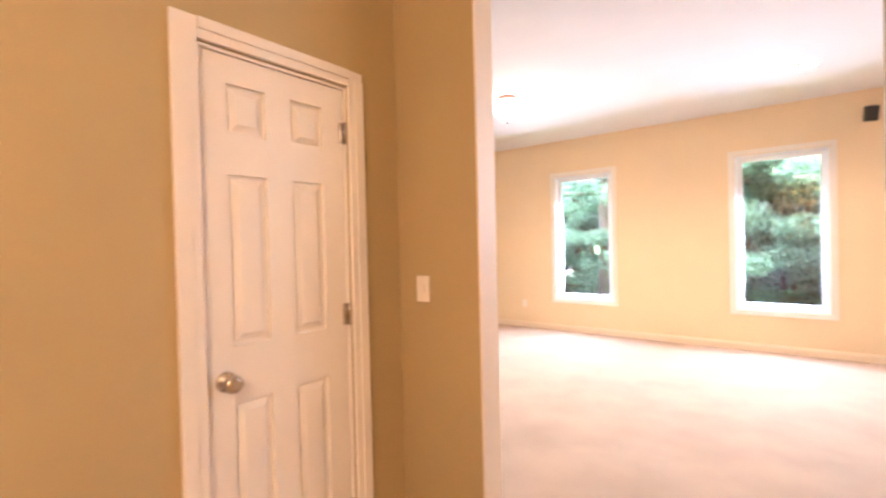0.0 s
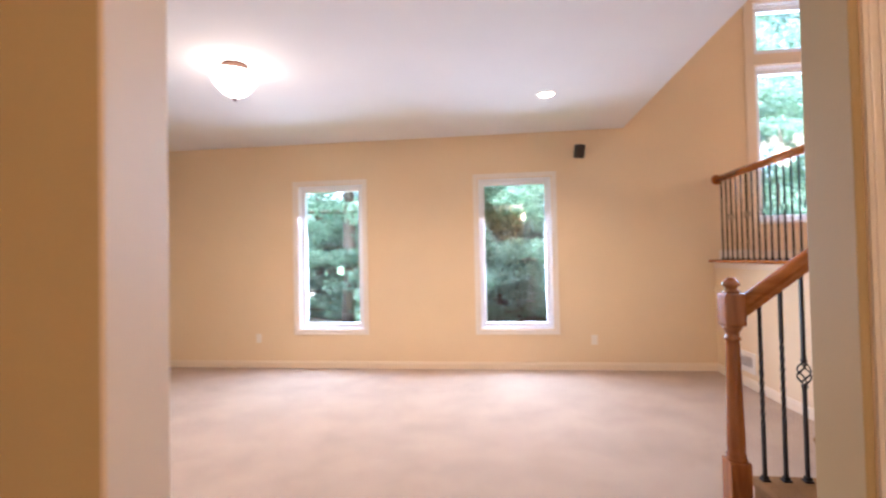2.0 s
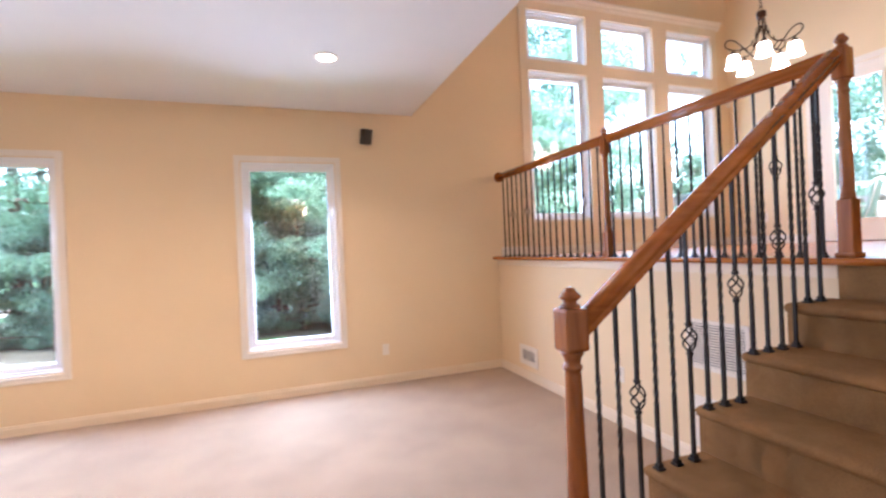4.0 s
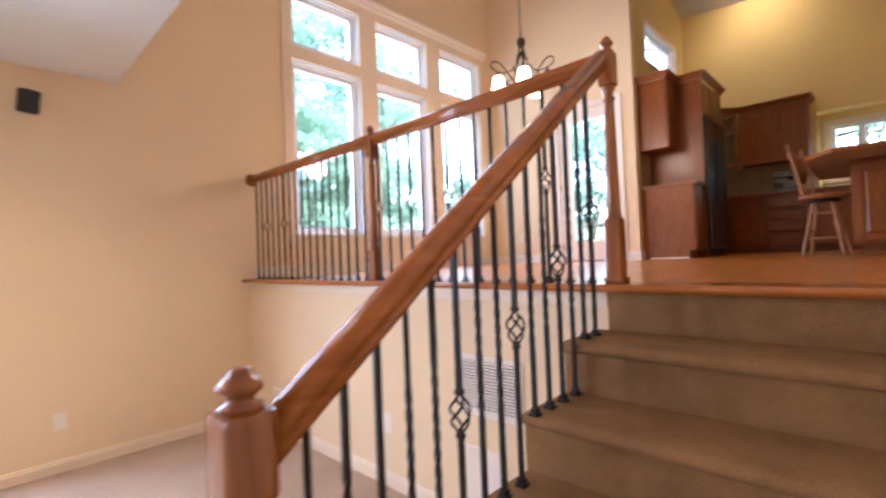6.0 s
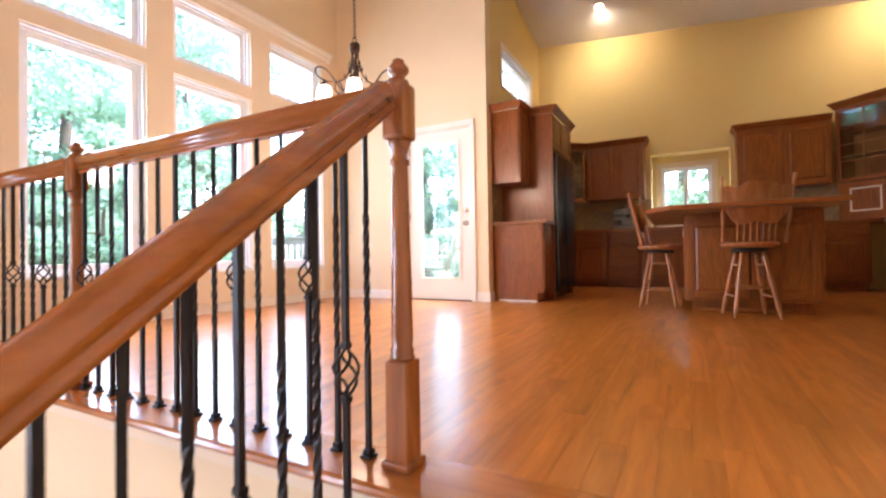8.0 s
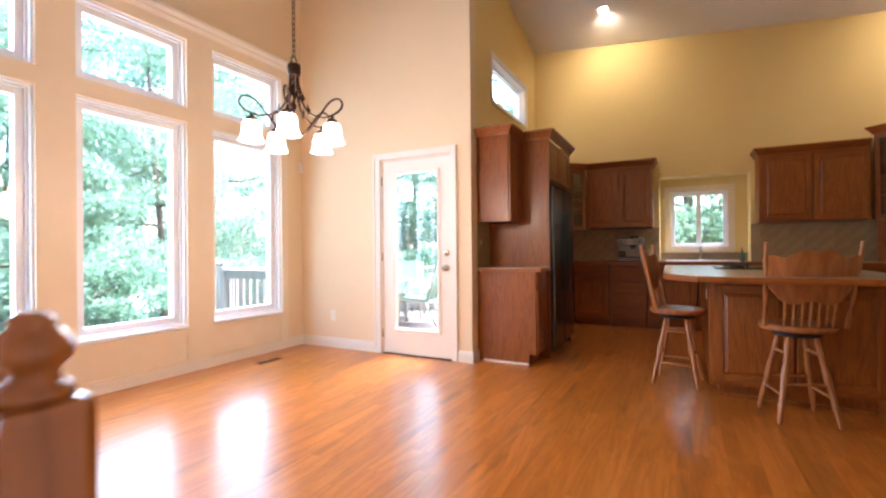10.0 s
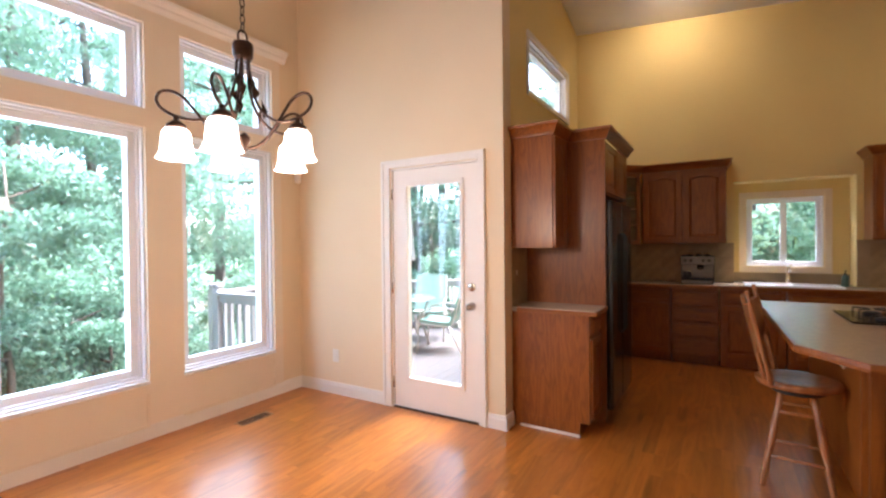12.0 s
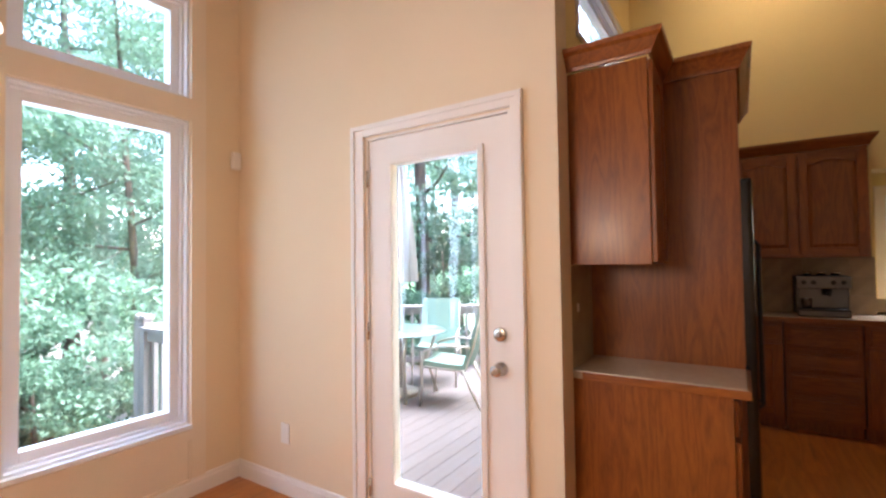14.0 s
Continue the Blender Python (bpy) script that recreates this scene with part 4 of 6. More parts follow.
for k in range(5):
    a = 2 * math.pi * k / 5 + 0.02
    ca, sa = math.cos(a), math.sin(a)
    P = lambda r, z, s=0.0: (CX + 0.8 * r * ca - s * sa, CY + 0.8 * r * sa + s * ca, z)
    path = [(0.030, 3.50), (0.034, 3.43), (0.048, 3.36), (0.085, 3.285), (0.15, 3.235), (0.23, 3.215), (0.31, 3.225), (0.37, 3.25), (0.395, 3.285), (0.375, 3.318), (0.325, 3.322), (0.27, 3.295), (0.21, 3.235), (0.14, 3.165), (0.075, 3.125), (0.02, 3.115)]
    sm = []
    for i in range(len(path) - 1):
        p0, p1, p2, p3 = path[max(i - 1, 0)], path[i], path[i + 1], path[min(i + 2, len(path) - 1)]
        for u in (0, 0.34, 0.67):
            f = lambda w: 0.5 * (2 * p1[w] + (p2[w] - p0[w]) * u + (2 * p0[w] - 5 * p1[w] + 4 * p2[w] - p3[w]) * u * u + (3 * p1[w] - p0[w] - 3 * p2[w] + p3[w]) * u ** 3)
            sm.append((f(0), f(1)))
    sm.append(path[-1])
    bm = bmesh.new()
    tube(bm, [P(r, z, 0.008 * math.sin(i * 0.2)) for i, (r, z) in enumerate(sm)], 0.0062, 6)
    arm = part("arm", bm, BRONZE, ch)
    for r, z, s, q in ((0.060, 3.35, 0.012, 0.035), (0.045, 3.395, -0.012, 0.03), (0.105, 3.27, 0.012, 0.04)):
        bm = bmesh.new()
        v = [bm.verts.new(P(*c)) for c in ((r, z + q, 0), (r + 0.012, z, s + 0.018), (r, z - q, s), (r + 0.006, z, s - 0.016), (r + 0.018, z + 0.002, s))]
        for f in ((0, 1, 4), (1, 2, 4), (2, 3, 4), (3, 0, 4)):
            bm.faces.new([v[j] for j in f])
        bmesh.ops.solidify(bm, geom=list(bm.faces), thickness=0.003)
        part("iron_leaf", bm, BRONZE, arm)
    bm = bmesh.new()
    sx, sy = P(0.31, 0)[:2]
    Q = lambda c: [(0.9 * r, 3.20 + 0.92 * (z - 3.20)) for r, z in c]
    lathe(bm, Q([(0.008, 3.228), (0.012, 3.222), (0.010, 3.21), (0.018, 3.205), (0.038, 3.19), (0.042, 3.178), (0.03, 3.172)]), sx, sy, 18)
    part("socket_cup", bm, BRONZE, arm)
    bm = bmesh.new()
    prof = [(0.030, 3.174), (0.048, 3.168), (0.058, 3.150), (0.062, 3.11), (0.066, 3.075), (0.076, 3.050), (0.083, 3.042), (0.080, 3.040), (0.070, 3.052), (0.060, 3.08), (0.056, 3.12), (0.045, 3.155)]
    lathe(bm, Q(prof), sx, sy, 24)
    p = part("shade", bm, SHADE_GLOW, arm, "glowing frosted glass shade with a flared rim")
    p.visible_shadow = False
bm = bmesh.new()
lathe(bm, [(r, z + 0.03) for r, z in ((0.006, 3.15), (0.022, 3.135), (0.026, 3.115), (0.016, 3.10), (0.008, 3.085), (0.012, 3.078), (0.004, 3.065))], CX, CY, 18)
part("lower_hub", bm, BRONZE, ch)


# ---- cabinets ----
def raised_door(parent, axis, face, inward, u0, u1, z0, z1, name="door", arched=True, flat=False):
    """A framed door with a raised panel, its back on the plane at face."""
    def bx(bm, a, b, p, q, c, d, bev=0.0):
        p, q = sorted((face + inward * p, face + inward * q))
        if axis == "y":
            box(bm, a, b, p, q, c, d, bev)
        else:
            box(bm, p, q, a, b, c, d, bev)
    mat_h = OAK_X if axis == "y" else OAK_Y
    bm = bmesh.new()
    if flat:
        bx(bm, u0, u1, 0.0005, 0.013, z0, z1, 0.004)
        d = part(name, bm, mat_h, parent)
        bm = bmesh.new()
        bx(bm, u0 + 0.018, u1 - 0.018, 0.0132, 0.022, z0 + 0.018, z1 - 0.018, 0.007)
        part("raised_panel", bm, mat_h, d)
        return d
    k = min(0.055, (u1 - u0) * 0.2)
    w, n = u1 - u0 - 2 * k, 12
    rise = min(0.035, w * 0.18) if arched else 0.0
    d_parts = []
    for a, b in ((u0, u0 + k), (u1 - k, u1)):
        bm = bmesh.new()
        bx(bm, a, b, 0.0005, 0.019, z0, z1, 0.003)
        d_parts.append(("stile", bm, OAK_Z))
    bm = bmesh.new()
    bx(bm, u0 + k, u1 - k, 0.0005, 0.0185, z0, z0 + k, 0.003)
    d_parts.append(("rail", bm, mat_h))
    bm = bmesh.new()
    if arched:
        low = [(u0 + k + w * i / n, z1 - k - rise + rise * math.sin(math.pi * min(1, max(0, (i / n - 0.1) / 0.8)))) for i in range(n + 1)]
        ring = low + [(u1 - k, z1), (u0 + k, z1)]
        fa, fb = [], []
        for u, z in ring:
            for h_, lst in ((0.0005, fa), (0.0185, fb)):
                q = face + inward * h_
                lst.append(bm.verts.new((u, q, z) if axis == "y" else (q, u, z)))
        bm.faces.new(fa), bm.faces.new(fb)
        for i in range(len(ring)):
            bm.faces.new((fa[i], fa[(i + 1) % len(ring)], fb[(i + 1) % len(ring)], fb[i]))
    else:
        bx(bm, u0 + k, u1 - k, 0.0005, 0.0185, z1 - k, z1, 0.003)
    d_parts.append(("rail", bm, mat_h))
    bm = bmesh.new()
    bx(bm, u0 + k, u1 - k, 0.0005, 0.008, z0 + k, z1 - k)
    inset = 0.028
    a, b, c, e = u0 + k + inset, u1 - k - inset, z0 + k + inset, z1 - k - inset - rise * 0.6
    if b > a and e > c:
        cen, m_ = (a + b) / 2, 10
        base = [(a, c), (b, c)] + [(b - (b - a) * i / m_, e + rise * 0.8 * math.sin(math.pi * i / m_)) for i in range(m_ + 1)]
        mid = (c + e) / 2
        lo, hi = [], []
        for (u, z) in base:
            f = 1 + 0.9 * inset / max(0.02, (b - a) / 2)
            g = 1 + 0.9 * inset / max(0.02, (e - c) / 2)
            uo, zo = cen + (u - cen) * f, mid + (z - mid) * g
            def vv(u, z, h):
                q = face + inward * h
                return bm.verts.new((u, q, z) if axis == "y" else (q, u, z))
            lo.append(vv(min(max(uo, u0 + k), u1 - k), min(zo, z1 - k + (rise * 0.0)), 0.0085)), hi.append(vv(u, z, 0.0165))
        for i in range(len(base)):
            j = (i + 1) % len(base)
            bm.faces.new((lo[i], lo[j], hi[j], hi[i]))
        bm.faces.new(hi)
    d = part(name, bm, OAK_Z, parent)
    for nm, bm2, mt in d_parts:
        part(nm, bm2, mt, d)
    return d


def crown(name, pts, z, parent, mat):
    bm = bmesh.new()
    sweep(bm, [(0, 0), (0.012, 0.0), (0.016, 0.012), (0.030, 0.035), (0.042, 0.055), (0.055, 0.066), (0.058, 0.085), (0, 0.085)], [(x, y, z) for x, y in pts])
    return part(name, bm, mat, parent)


def cabinet(name, x0, x1, y0, y1, z0, z1, label, front, doors, toe=0.0, drawers=(), cr=None, arched=True):
    """A cabinet carcass. front: 'x' faces -x, 'y' faces -y. doors and drawers: (u0, u1, z0, z1)."""
    t = thing(name, ((x0 + x1) / 2, (y0 + y1) / 2, z0), label, "cabinet")
    bm = bmesh.new()
    if toe:
        if front == "x":
            box(bm, x0, x1, y0, y1, z0 + toe, z1, 0.002)
            box(bm, x0 + 0.07, x1, y0 + 0.001, y1 - 0.001, z0, z0 + toe)
        else:
            box(bm, x0, x1, y0, y1, z0 + toe, z1, 0.002)
            box(bm, x0 + 0.001, x1 - 0.001, y0 + 0.07, y1, z0, z0 + toe)
    else:
        box(bm, x0, x1, y0, y1, z0, z1, 0.002)
    part("body", bm, OAK_Z, t)
    axis, face = ("x", x0) if front == "x" else ("y", y0)
    for d in doors:
        raised_door(t, axis, face, -1, *d, arched=arched)
    for d in drawers:
        raised_door(t, axis, face, -1, *d, name="drawer", flat=True)
    if cr:
        crown("crown", cr, z1, t, OAK_Y if front == "x" else OAK_X)
    return t


UC = U + 0.91
# desk nook beside the door wall
bm = bmesh.new()
box(bm, 7.532, 7.90, 5.402, 5.648, U, 3.50)
structure("wall_nook", bm, PAINT_KITCHEN, "wall behind the small desk", "wall")
bm = bmesh.new()
box(bm, 7.532, 7.898, 5.392, 5.4015, UC, 2.66)
structure("backsplash", bm, TILE, "stone tiled strip of wall over the desk", "backsplash")
t = thing("desk_cabinet", (7.71, 5.1, U), "oak base cabinet with a plain side panel beside the door wall", "cabinet")
bm = bmesh.new()
box(bm, 7.545, 7.86, 4.80, 5.39, U + 0.10, UC - 0.035, 0.002)
box(bm, 7.545, 7.86, 4.87, 5.39, U + 0.002, U + 0.10)
part("body", bm, OAK_Z, t)
raised_door(t, "y", 4.80, -1, 7.56, 7.85, U + 0.13, UC - 0.20, arched=False)
raised_door(t, "y", 4.80, -1, 7.56, 7.85, UC - 0.18, UC - 0.05, name="drawer", flat=True)
bm = bmesh.new()
box(bm, 7.532, 7.544, 4.87, 5.32, U + 0.001, U + 0.02, 0.003)
part("shoe_moulding", bm, TRIM, t)
bm = bmesh.new()
box(bm, 7.532, 7.895, 4.755, 5.391, UC - 0.034, UC + 0.002, 0.006)
tagged(part("worktop", bm, LAMINATE), "beige laminate worktop of the small desk with an oak edge", "worktop")
bm = bmesh.new()
box(bm, 7.525, 7.5315, 4.75, 5.34, UC - 0.034, UC - 0.002, 0.002)
box(bm, 7.525, 7.895, 4.745, 4.7545, UC - 0.034, UC - 0.002, 0.002)
tagged(part("worktop_edge", bm, OAK_Y), "oak edge strip of the desk worktop", "worktop edge")
cabinet("wall_cabinet", 7.545, 7.87, 5.06, 5.40, 2.665, 3.50, "oak wall cabinet with a crown moulding over the small desk", "y", [(7.555, 7.86, 2.675, 3.49)], cr=[(7.532, 5.40), (7.532, 5.052), (7.872, 5.052)])

# fridge and its enclosure
en = thing("fridge_enclosure", (8.35, 5.2, U), "tall oak panelled enclosure round the fridge", "cabinet")
bm = bmesh.new()
box(bm, 7.902, 7.925, 4.76, 5.648, U + 0.002, 3.50)
part("side_panel", bm, OAK_Z, en)
bm = bmesh.new()
box(bm, 8.83, 8.853, 4.76, 5.648, U + 0.002, 3.50)
part("side_panel", bm, OAK_Z, en)
bm = bmesh.new()
box(bm, 7.926, 8.829, 4.78, 5.648, 3.08, 3.50)
part("top_box", bm, OAK_Z, en)
for a, b in ((7.94, 8.37), (8.385, 8.815)):
    raised_door(en, "y", 4.78, -1, a, b, 3.095, 3.485, arched=False)
crown("crown", [(7.902, 5.648), (7.902, 4.76), (8.853, 4.76), (8.853, 5.0)], 3.50, en, OAK_X)
fr = thing("fridge", (8.37, 5.1, U), "tall black two-door fridge with long handles", "fridge")
bm = bmesh.new()
box(bm, 7.94, 8.81, 4.80, 5.60, U + 0.003, 3.04, 0.006)
part("body", bm, BLACK, fr)
for a, b, hx in ((7.942, 8.33, 8.28), (8.338, 8.808, 8.39)):
    bm = bmesh.new()
    box(bm, a, b, 4.715, 4.795, U + 0.09, 3.035, 0.02)
    d = part("door", bm, BLACK, fr)
    bm = bmesh.new()
    tube(bm, [(hx, 4.72, 1.95), (hx, 4.692, 1.975), (hx, 4.692, 2.75), (hx, 4.72, 2.78)], 0.009, 8)
    part("handle", bm, BLACK_MATT, d)

# corner wall cabinet with a glazed front, set across the corner
def glazed_cabinet(name, c, width, z0, z1, turn, label, depth=0.30, cols=2, rows=4):
    t = thing(name, (c[0], c[1], z0), label, "cabinet")
    m = pose(c[0], c[1], 0, 0, 0, turn)
    h = width / 2
    def put(nm, bm, mt, par):
        bm.transform(m)
        return part(nm, bm, mt, par)
    bm = bmesh.new()
    k = 0.05
    for b in ((-h, -h + 0.02, 0, depth), (h - 0.02, h, 0, depth)):
        box(bm, b[0], b[1], b[2], b[3], z0, z1)
    box(bm, -h, h, depth, depth + 0.02, z0, z1)
    box(bm, -h + 0.02, h - 0.02, 0, depth, z0, z0 + 0.02), box(bm, -h + 0.02, h - 0.02, 0, depth, z1 - 0.02, z1)
    put("body", bm, OAK_Z, t)
    for zz in (z0 + (z1 - z0) * f for f in (0.34, 0.66)):
        bm = bmesh.new()
        box(bm, -h + 0.021, h - 0.021, 0.02, depth - 0.01, zz, zz + 0.015)
        put("shelf", bm, OAK_X, t)
    bm = bmesh.new()
    frame_ring(bm, "y", -0.02, -0.001, (-h, h, z0, z1), (-h + k, h - k, z0 + k, z1 - k), 0.003)
    d = put("door", bm, OAK_Z, t)
    bm = bmesh.new()
    for i in range(1, cols):
        u = -h + k + (2 * h - 2 * k) * i / cols
        box(bm, u - 0.008, u + 0.008, -0.017, -0.006, z0 + k, z1 - k, 0.002)
    for i in range(1, rows):
        u = z0 + k + (z1 - z0 - 2 * k) * i / rows
        box(bm, -h + k, h - k, -0.016, -0.007, u - 0.008, u + 0.008, 0.002)
    put("glazing_bar", bm, OAK_Z, d)
    bm = bmesh.new()
    box(bm, -h + k, h - k, -0.006, -0.003, z0 + k, z1 - k)
    p = put("pane", bm, GLASS, d)
    p.visible_shadow = False
    bm = bmesh.new()
    sweep(bm, [(0, 0), (0.012, 0.0), (0.016, 0.012), (0.030, 0.035), (0.042, 0.055), (0.055, 0.066), (0.058, 0.085), (0, 0.085)], [(-h, depth, z1), (-h, -0.02, z1), (h, -0.02, z1), (h, depth, z1)])
    put("crown", bm, OAK_X, t)
    return t


KX = 10.498
glazed_cabinet("corner_cabinet", (10.02, 4.98), 0.42, 2.67, 3.52, -45, "oak corner cabinet with a small-paned glass door", 0.28)
cabinet("wall_cabinet", 10.17, KX, 3.945, 4.80, 2.68, 3.52, "oak wall cabinet with two arched raised-panel doors", "x", [(3.96, 4.365, 2.70, 3.50), (4.38, 4.785, 2.70, 3.50)], cr=[(KX, 4.80), (10.17, 4.80), (10.17, 3.945), (KX, 3.945)][0:4])
cabinet("wall_cabinet", 10.17, KX, 1.70, 2.745, 2.70, 3.52, "oak wall cabinet with two arched panel doors by the niche", "x", [(1.72, 2.215, 2.72, 3.50), (2.23, 2.73, 2.72, 3.50)], cr=[(KX, 2.745), (10.17, 2.745), (10.17, 1.70)])
glazed_cabinet("corner_cabinet", (10.03, 1.42), 0.62, 2.70, 3.66, -135 + 0, "tall oak corner cabinet with an arched small-paned glass door", 0.30)
gar = thing("appliance_garage", (10.1, 1.2, UC), "oak cupboard standing on the corner worktop under the glazed cabinet", "cabinet")
m = pose(10.03, 1.42, 0, 0, 0, -135)
bm = bmesh.new()
box(bm, -0.30, 0.30, 0.0, 0.30, UC + 0.004, 2.69, 0.002)
bm.transform(m)
part("body", bm, OAK_Z, gar)
bm = bmesh.new()
frame_ring(bm, "y", -0.012, -0.0005, (-0.17, 0.17, UC + 0.10, UC + 0.40), (-0.15, 0.15, UC + 0.12, UC + 0.38), 0.003)
bm.transform(m)
part("panel_moulding", bm, TRIM_CREAM, gar)

# base cabinets under the window
FX = 10.12
for kind, a, b in [("c", 4.99, 5.40), ("c", 4.50, 4.98), ("d", 4.02, 4.49), ("c", 3.42, 4.01), ("c", 2.62, 3.41), ("c", 2.0, 2.61), ("c", 1.36, 1.99)]:
    lab = "oak base cabinet with four drawers" if kind == "d" else "oak base cabinet with a drawer over a door"
    if kind == "d":
        zz = [U + 0.12, U + 0.31, U + 0.49, U + 0.66, UC - 0.05]
        cabinet("base_cabinet", FX, KX, a, b, U + 0.002, UC - 0.04, lab, "x", [], 0.10, [(a + 0.012, b - 0.012, zz[i], zz[i + 1] - 0.018) for i in range(4)])
    else:
        cabinet("base_cabinet", FX, KX, a, b, U + 0.002, UC - 0.04, lab, "x", [(a + 0.015, b - 0.015, U + 0.12, UC - 0.22)], 0.10, [(a + 0.015, b - 0.015, UC - 0.20, UC - 0.055)], arched=False)
for a, b in ((9.45, 10.11), (8.85, 9.44)):
    t = cabinet("base_cabinet", a, b, 0.45, 1.20, U + 0.002, UC - 0.04, "oak base cabinet in the short run of worktop", "x", [(0.5, 1.15, U + 0.12, UC - 0.22)], 0.10)
bm = bmesh.new()
box(bm, FX - 0.035, 10.499, 0.45, 5.42, UC - 0.038, UC, 0.004)
box(bm, 8.82, FX - 0.036, 0.45, 1.235, UC - 0.038, UC, 0.004)
box(bm, 10.4995, 10.779, 2.802, 3.868, UC - 0.03, UC, 0.0)
tagged(part("worktop", bm, LAMINATE), "long beige laminate worktop under the kitchen window", "worktop")
bm = bmesh.new()
box(bm, FX - 0.048, FX - 0.0355, 1.25, 5.42, UC - 0.04, UC - 0.002, 0.003)
tagged(part("worktop_edge", bm, OAK_Y), "oak edge strip of the long worktop", "worktop edge")

# tiles between worktop and wall cabinets
tile_mesh = None
tiles_parent = structure("backsplash", box(bmesh.new(), 10.4935, 10.4993, 0.2, 2.799, UC + 0.002, 2.70), GROUT, "square stone tiles behind the worktop", "backsplash")
tiles_left = structure("backsplash", box(bmesh.new(), 10.4935, 10.4993, 3.871, 5.645, UC + 0.002, 2.68), GROUT, "square stone tiles behind the worktop", "backsplash")
tiles_niche = structure("backsplash", box(bmesh.new(), 10.7735, 10.7793, 2.802, 3.868, UC + 0.002, 2.325), GROUT, "stone tiles in the window niche", "backsplash")


def tile_row(parent, x, y0, y1, z0, z1, size):
    global tile_mesh
    if tile_mesh is None:
        b = bmesh.new()
        box(b, -0.003, 0.0, -size / 2 + 0.002, size / 2 - 0.002, -size / 2 + 0.002, size / 2 - 0.002, 0.0012)
        tile_mesh = bpy.data.meshes.new("tile")
        finish(b), b.to_mesh(tile_mesh), b.free()
        tile_mesh.materials.append(TILE)
    ny, nz = int((y1 - y0) / size), max(1, int((z1 - z0) / size))
    for i in range(ny):
        for j in range(nz):
            ob = new("tile", tile_mesh)
            ob.parent = parent
            ob.location = (x, y0 + size * (i + 0.5), z0 + size * (j + 0.5))


tile_row(tiles_parent, 10.4933, 0.9, 2.795, UC + 0.003, 2.70, 0.15)
tile_row(tiles_left, 10.4933, 3.875, 5.60, UC + 0.003, 2.68, 0.15)

# sink, tap, soap bottle, coffee machine
sk = thing("sink", (10.35, 3.35, UC), "white enamel drop-in sink", "sink")
bm = bmesh.new()
for b in ((10.13, 10.17, 2.95, 3.78), (10.45, 10.49, 2.95, 3.78), (10.17, 10.45, 2.95, 3.0), (10.17, 10.45, 3.73, 3.78), (10.17, 10.45, 3.35, 3.39)):
    box(bm, *b, UC + 0.0005, UC + 0.016, 0.004)
part("rim", bm, VINYL, sk)
bm = bmesh.new()
box(bm, 10.172, 10.448, 3.002, 3.348, UC + 0.0005, UC + 0.004), box(bm, 10.172, 10.448, 3.392, 3.728, UC + 0.0005, UC + 0.004)
part("basin", bm, VINYL, sk)
tp = thing("tap", (10.47, 3.37, UC), "chrome kitchen tap with a high spout", "tap")
bm = bmesh.new()
lathe(bm, [(0.03, UC + 0.017), (0.03, UC + 0.03), (0.02, UC + 0.04), (0.018, UC + 0.15), (0.022, UC + 0.16), (0.022, UC + 0.19), (0.01, UC + 0.20)], 10.47, 3.37, 16)
part("body", bm, CHROME, tp)
bm = bmesh.new()
tube(bm, [(10.47, 3.37, UC + 0.14), (10.42, 3.37, UC + 0.19), (10.36, 3.37, UC + 0.19), (10.31, 3.37, UC + 0.165)], 0.012, 10)
part("spout", bm, CHROME, tp)
bm = bmesh.new()
tube(bm, [(10.47, 3.37, UC + 0.19), (10.44, 3.34, UC + 0.225)], 0.007, 8)
part("lever", bm, CHROME, tp)
so = thing("soap_bottle", (10.45, 2.90, UC), "small green soap bottle with a pump", "bottle")
bm = bmesh.new()
lathe(bm, [(0.028, UC + 0.001), (0.03, UC + 0.01), (0.03, UC + 0.10), (0.012, UC + 0.12)], 10.45, 2.90, 16)
part("bottle", bm, SLING, so)
bm = bmesh.new()
lathe(bm, [(0.012, UC + 0.1205), (0.012, UC + 0.14), (0.004, UC + 0.142), (0.004, UC + 0.165)], 10.45, 2.90, 10)
box(bm, 10.42, 10.455, 2.892, 2.908, UC + 0.160, UC + 0.170, 0.003)
part("pump", bm, BLACK_MATT, so)
cm = thing("coffee_machine", (10.33, 4.22, UC), "stainless steel espresso machine with a bean hopper", "coffee machine")
bm = bmesh.new()
box(bm, 10.30, 10.46, 4.06, 4.40, UC + 0.012, UC + 0.32, 0.012)
box(bm, 10.18, 10.31, 4.06, 4.40, UC + 0.22, UC + 0.32, 0.012)
part("body", bm, BLACK_MATT, cm)
bm = bmesh.new()
box(bm, 10.172, 10.179, 4.065, 4.395, UC + 0.225, UC + 0.315, 0.002)
part("front_panel", bm, STEEL, cm)
bm = bmesh.new()
box(bm, 10.292, 10.2995, 4.07, 4.39, UC + 0.065, UC + 0.218, 0.002)
part("back_panel", bm, STEEL, cm)
bm = bmesh.new()
for k in range(3):
    lathe(bm, [(0.030, UC + 0.3205), (0.033, UC + 0.345), (0.027, UC + 0.35), (0.024, UC + 0.3405)], 10.38, 4.13 + 0.09 * k, 14)
part("cup", bm, CHROME, cm)
bm = bmesh.new()
box(bm, 10.162, 10.169, 4.075, 4.385, UC + 0.008, UC + 0.045, 0.002)
part("tray_front", bm, STEEL, cm)
bm = bmesh.new()
tube(bm, [(10.19, 4.38, UC + 0.22), (10.18, 4.385, UC + 0.16), (10.17, 4.385, UC + 0.11)], 0.006, 8)
part("steam_wand", bm, STEEL, cm)
bm = bmesh.new()
box(bm, 10.17, 10.30, 4.07, 4.39, UC + 0.002, UC + 0.06, 0.006)
part("drip_tray", bm, BLACK_MATT, cm)
bm = bmesh.new()
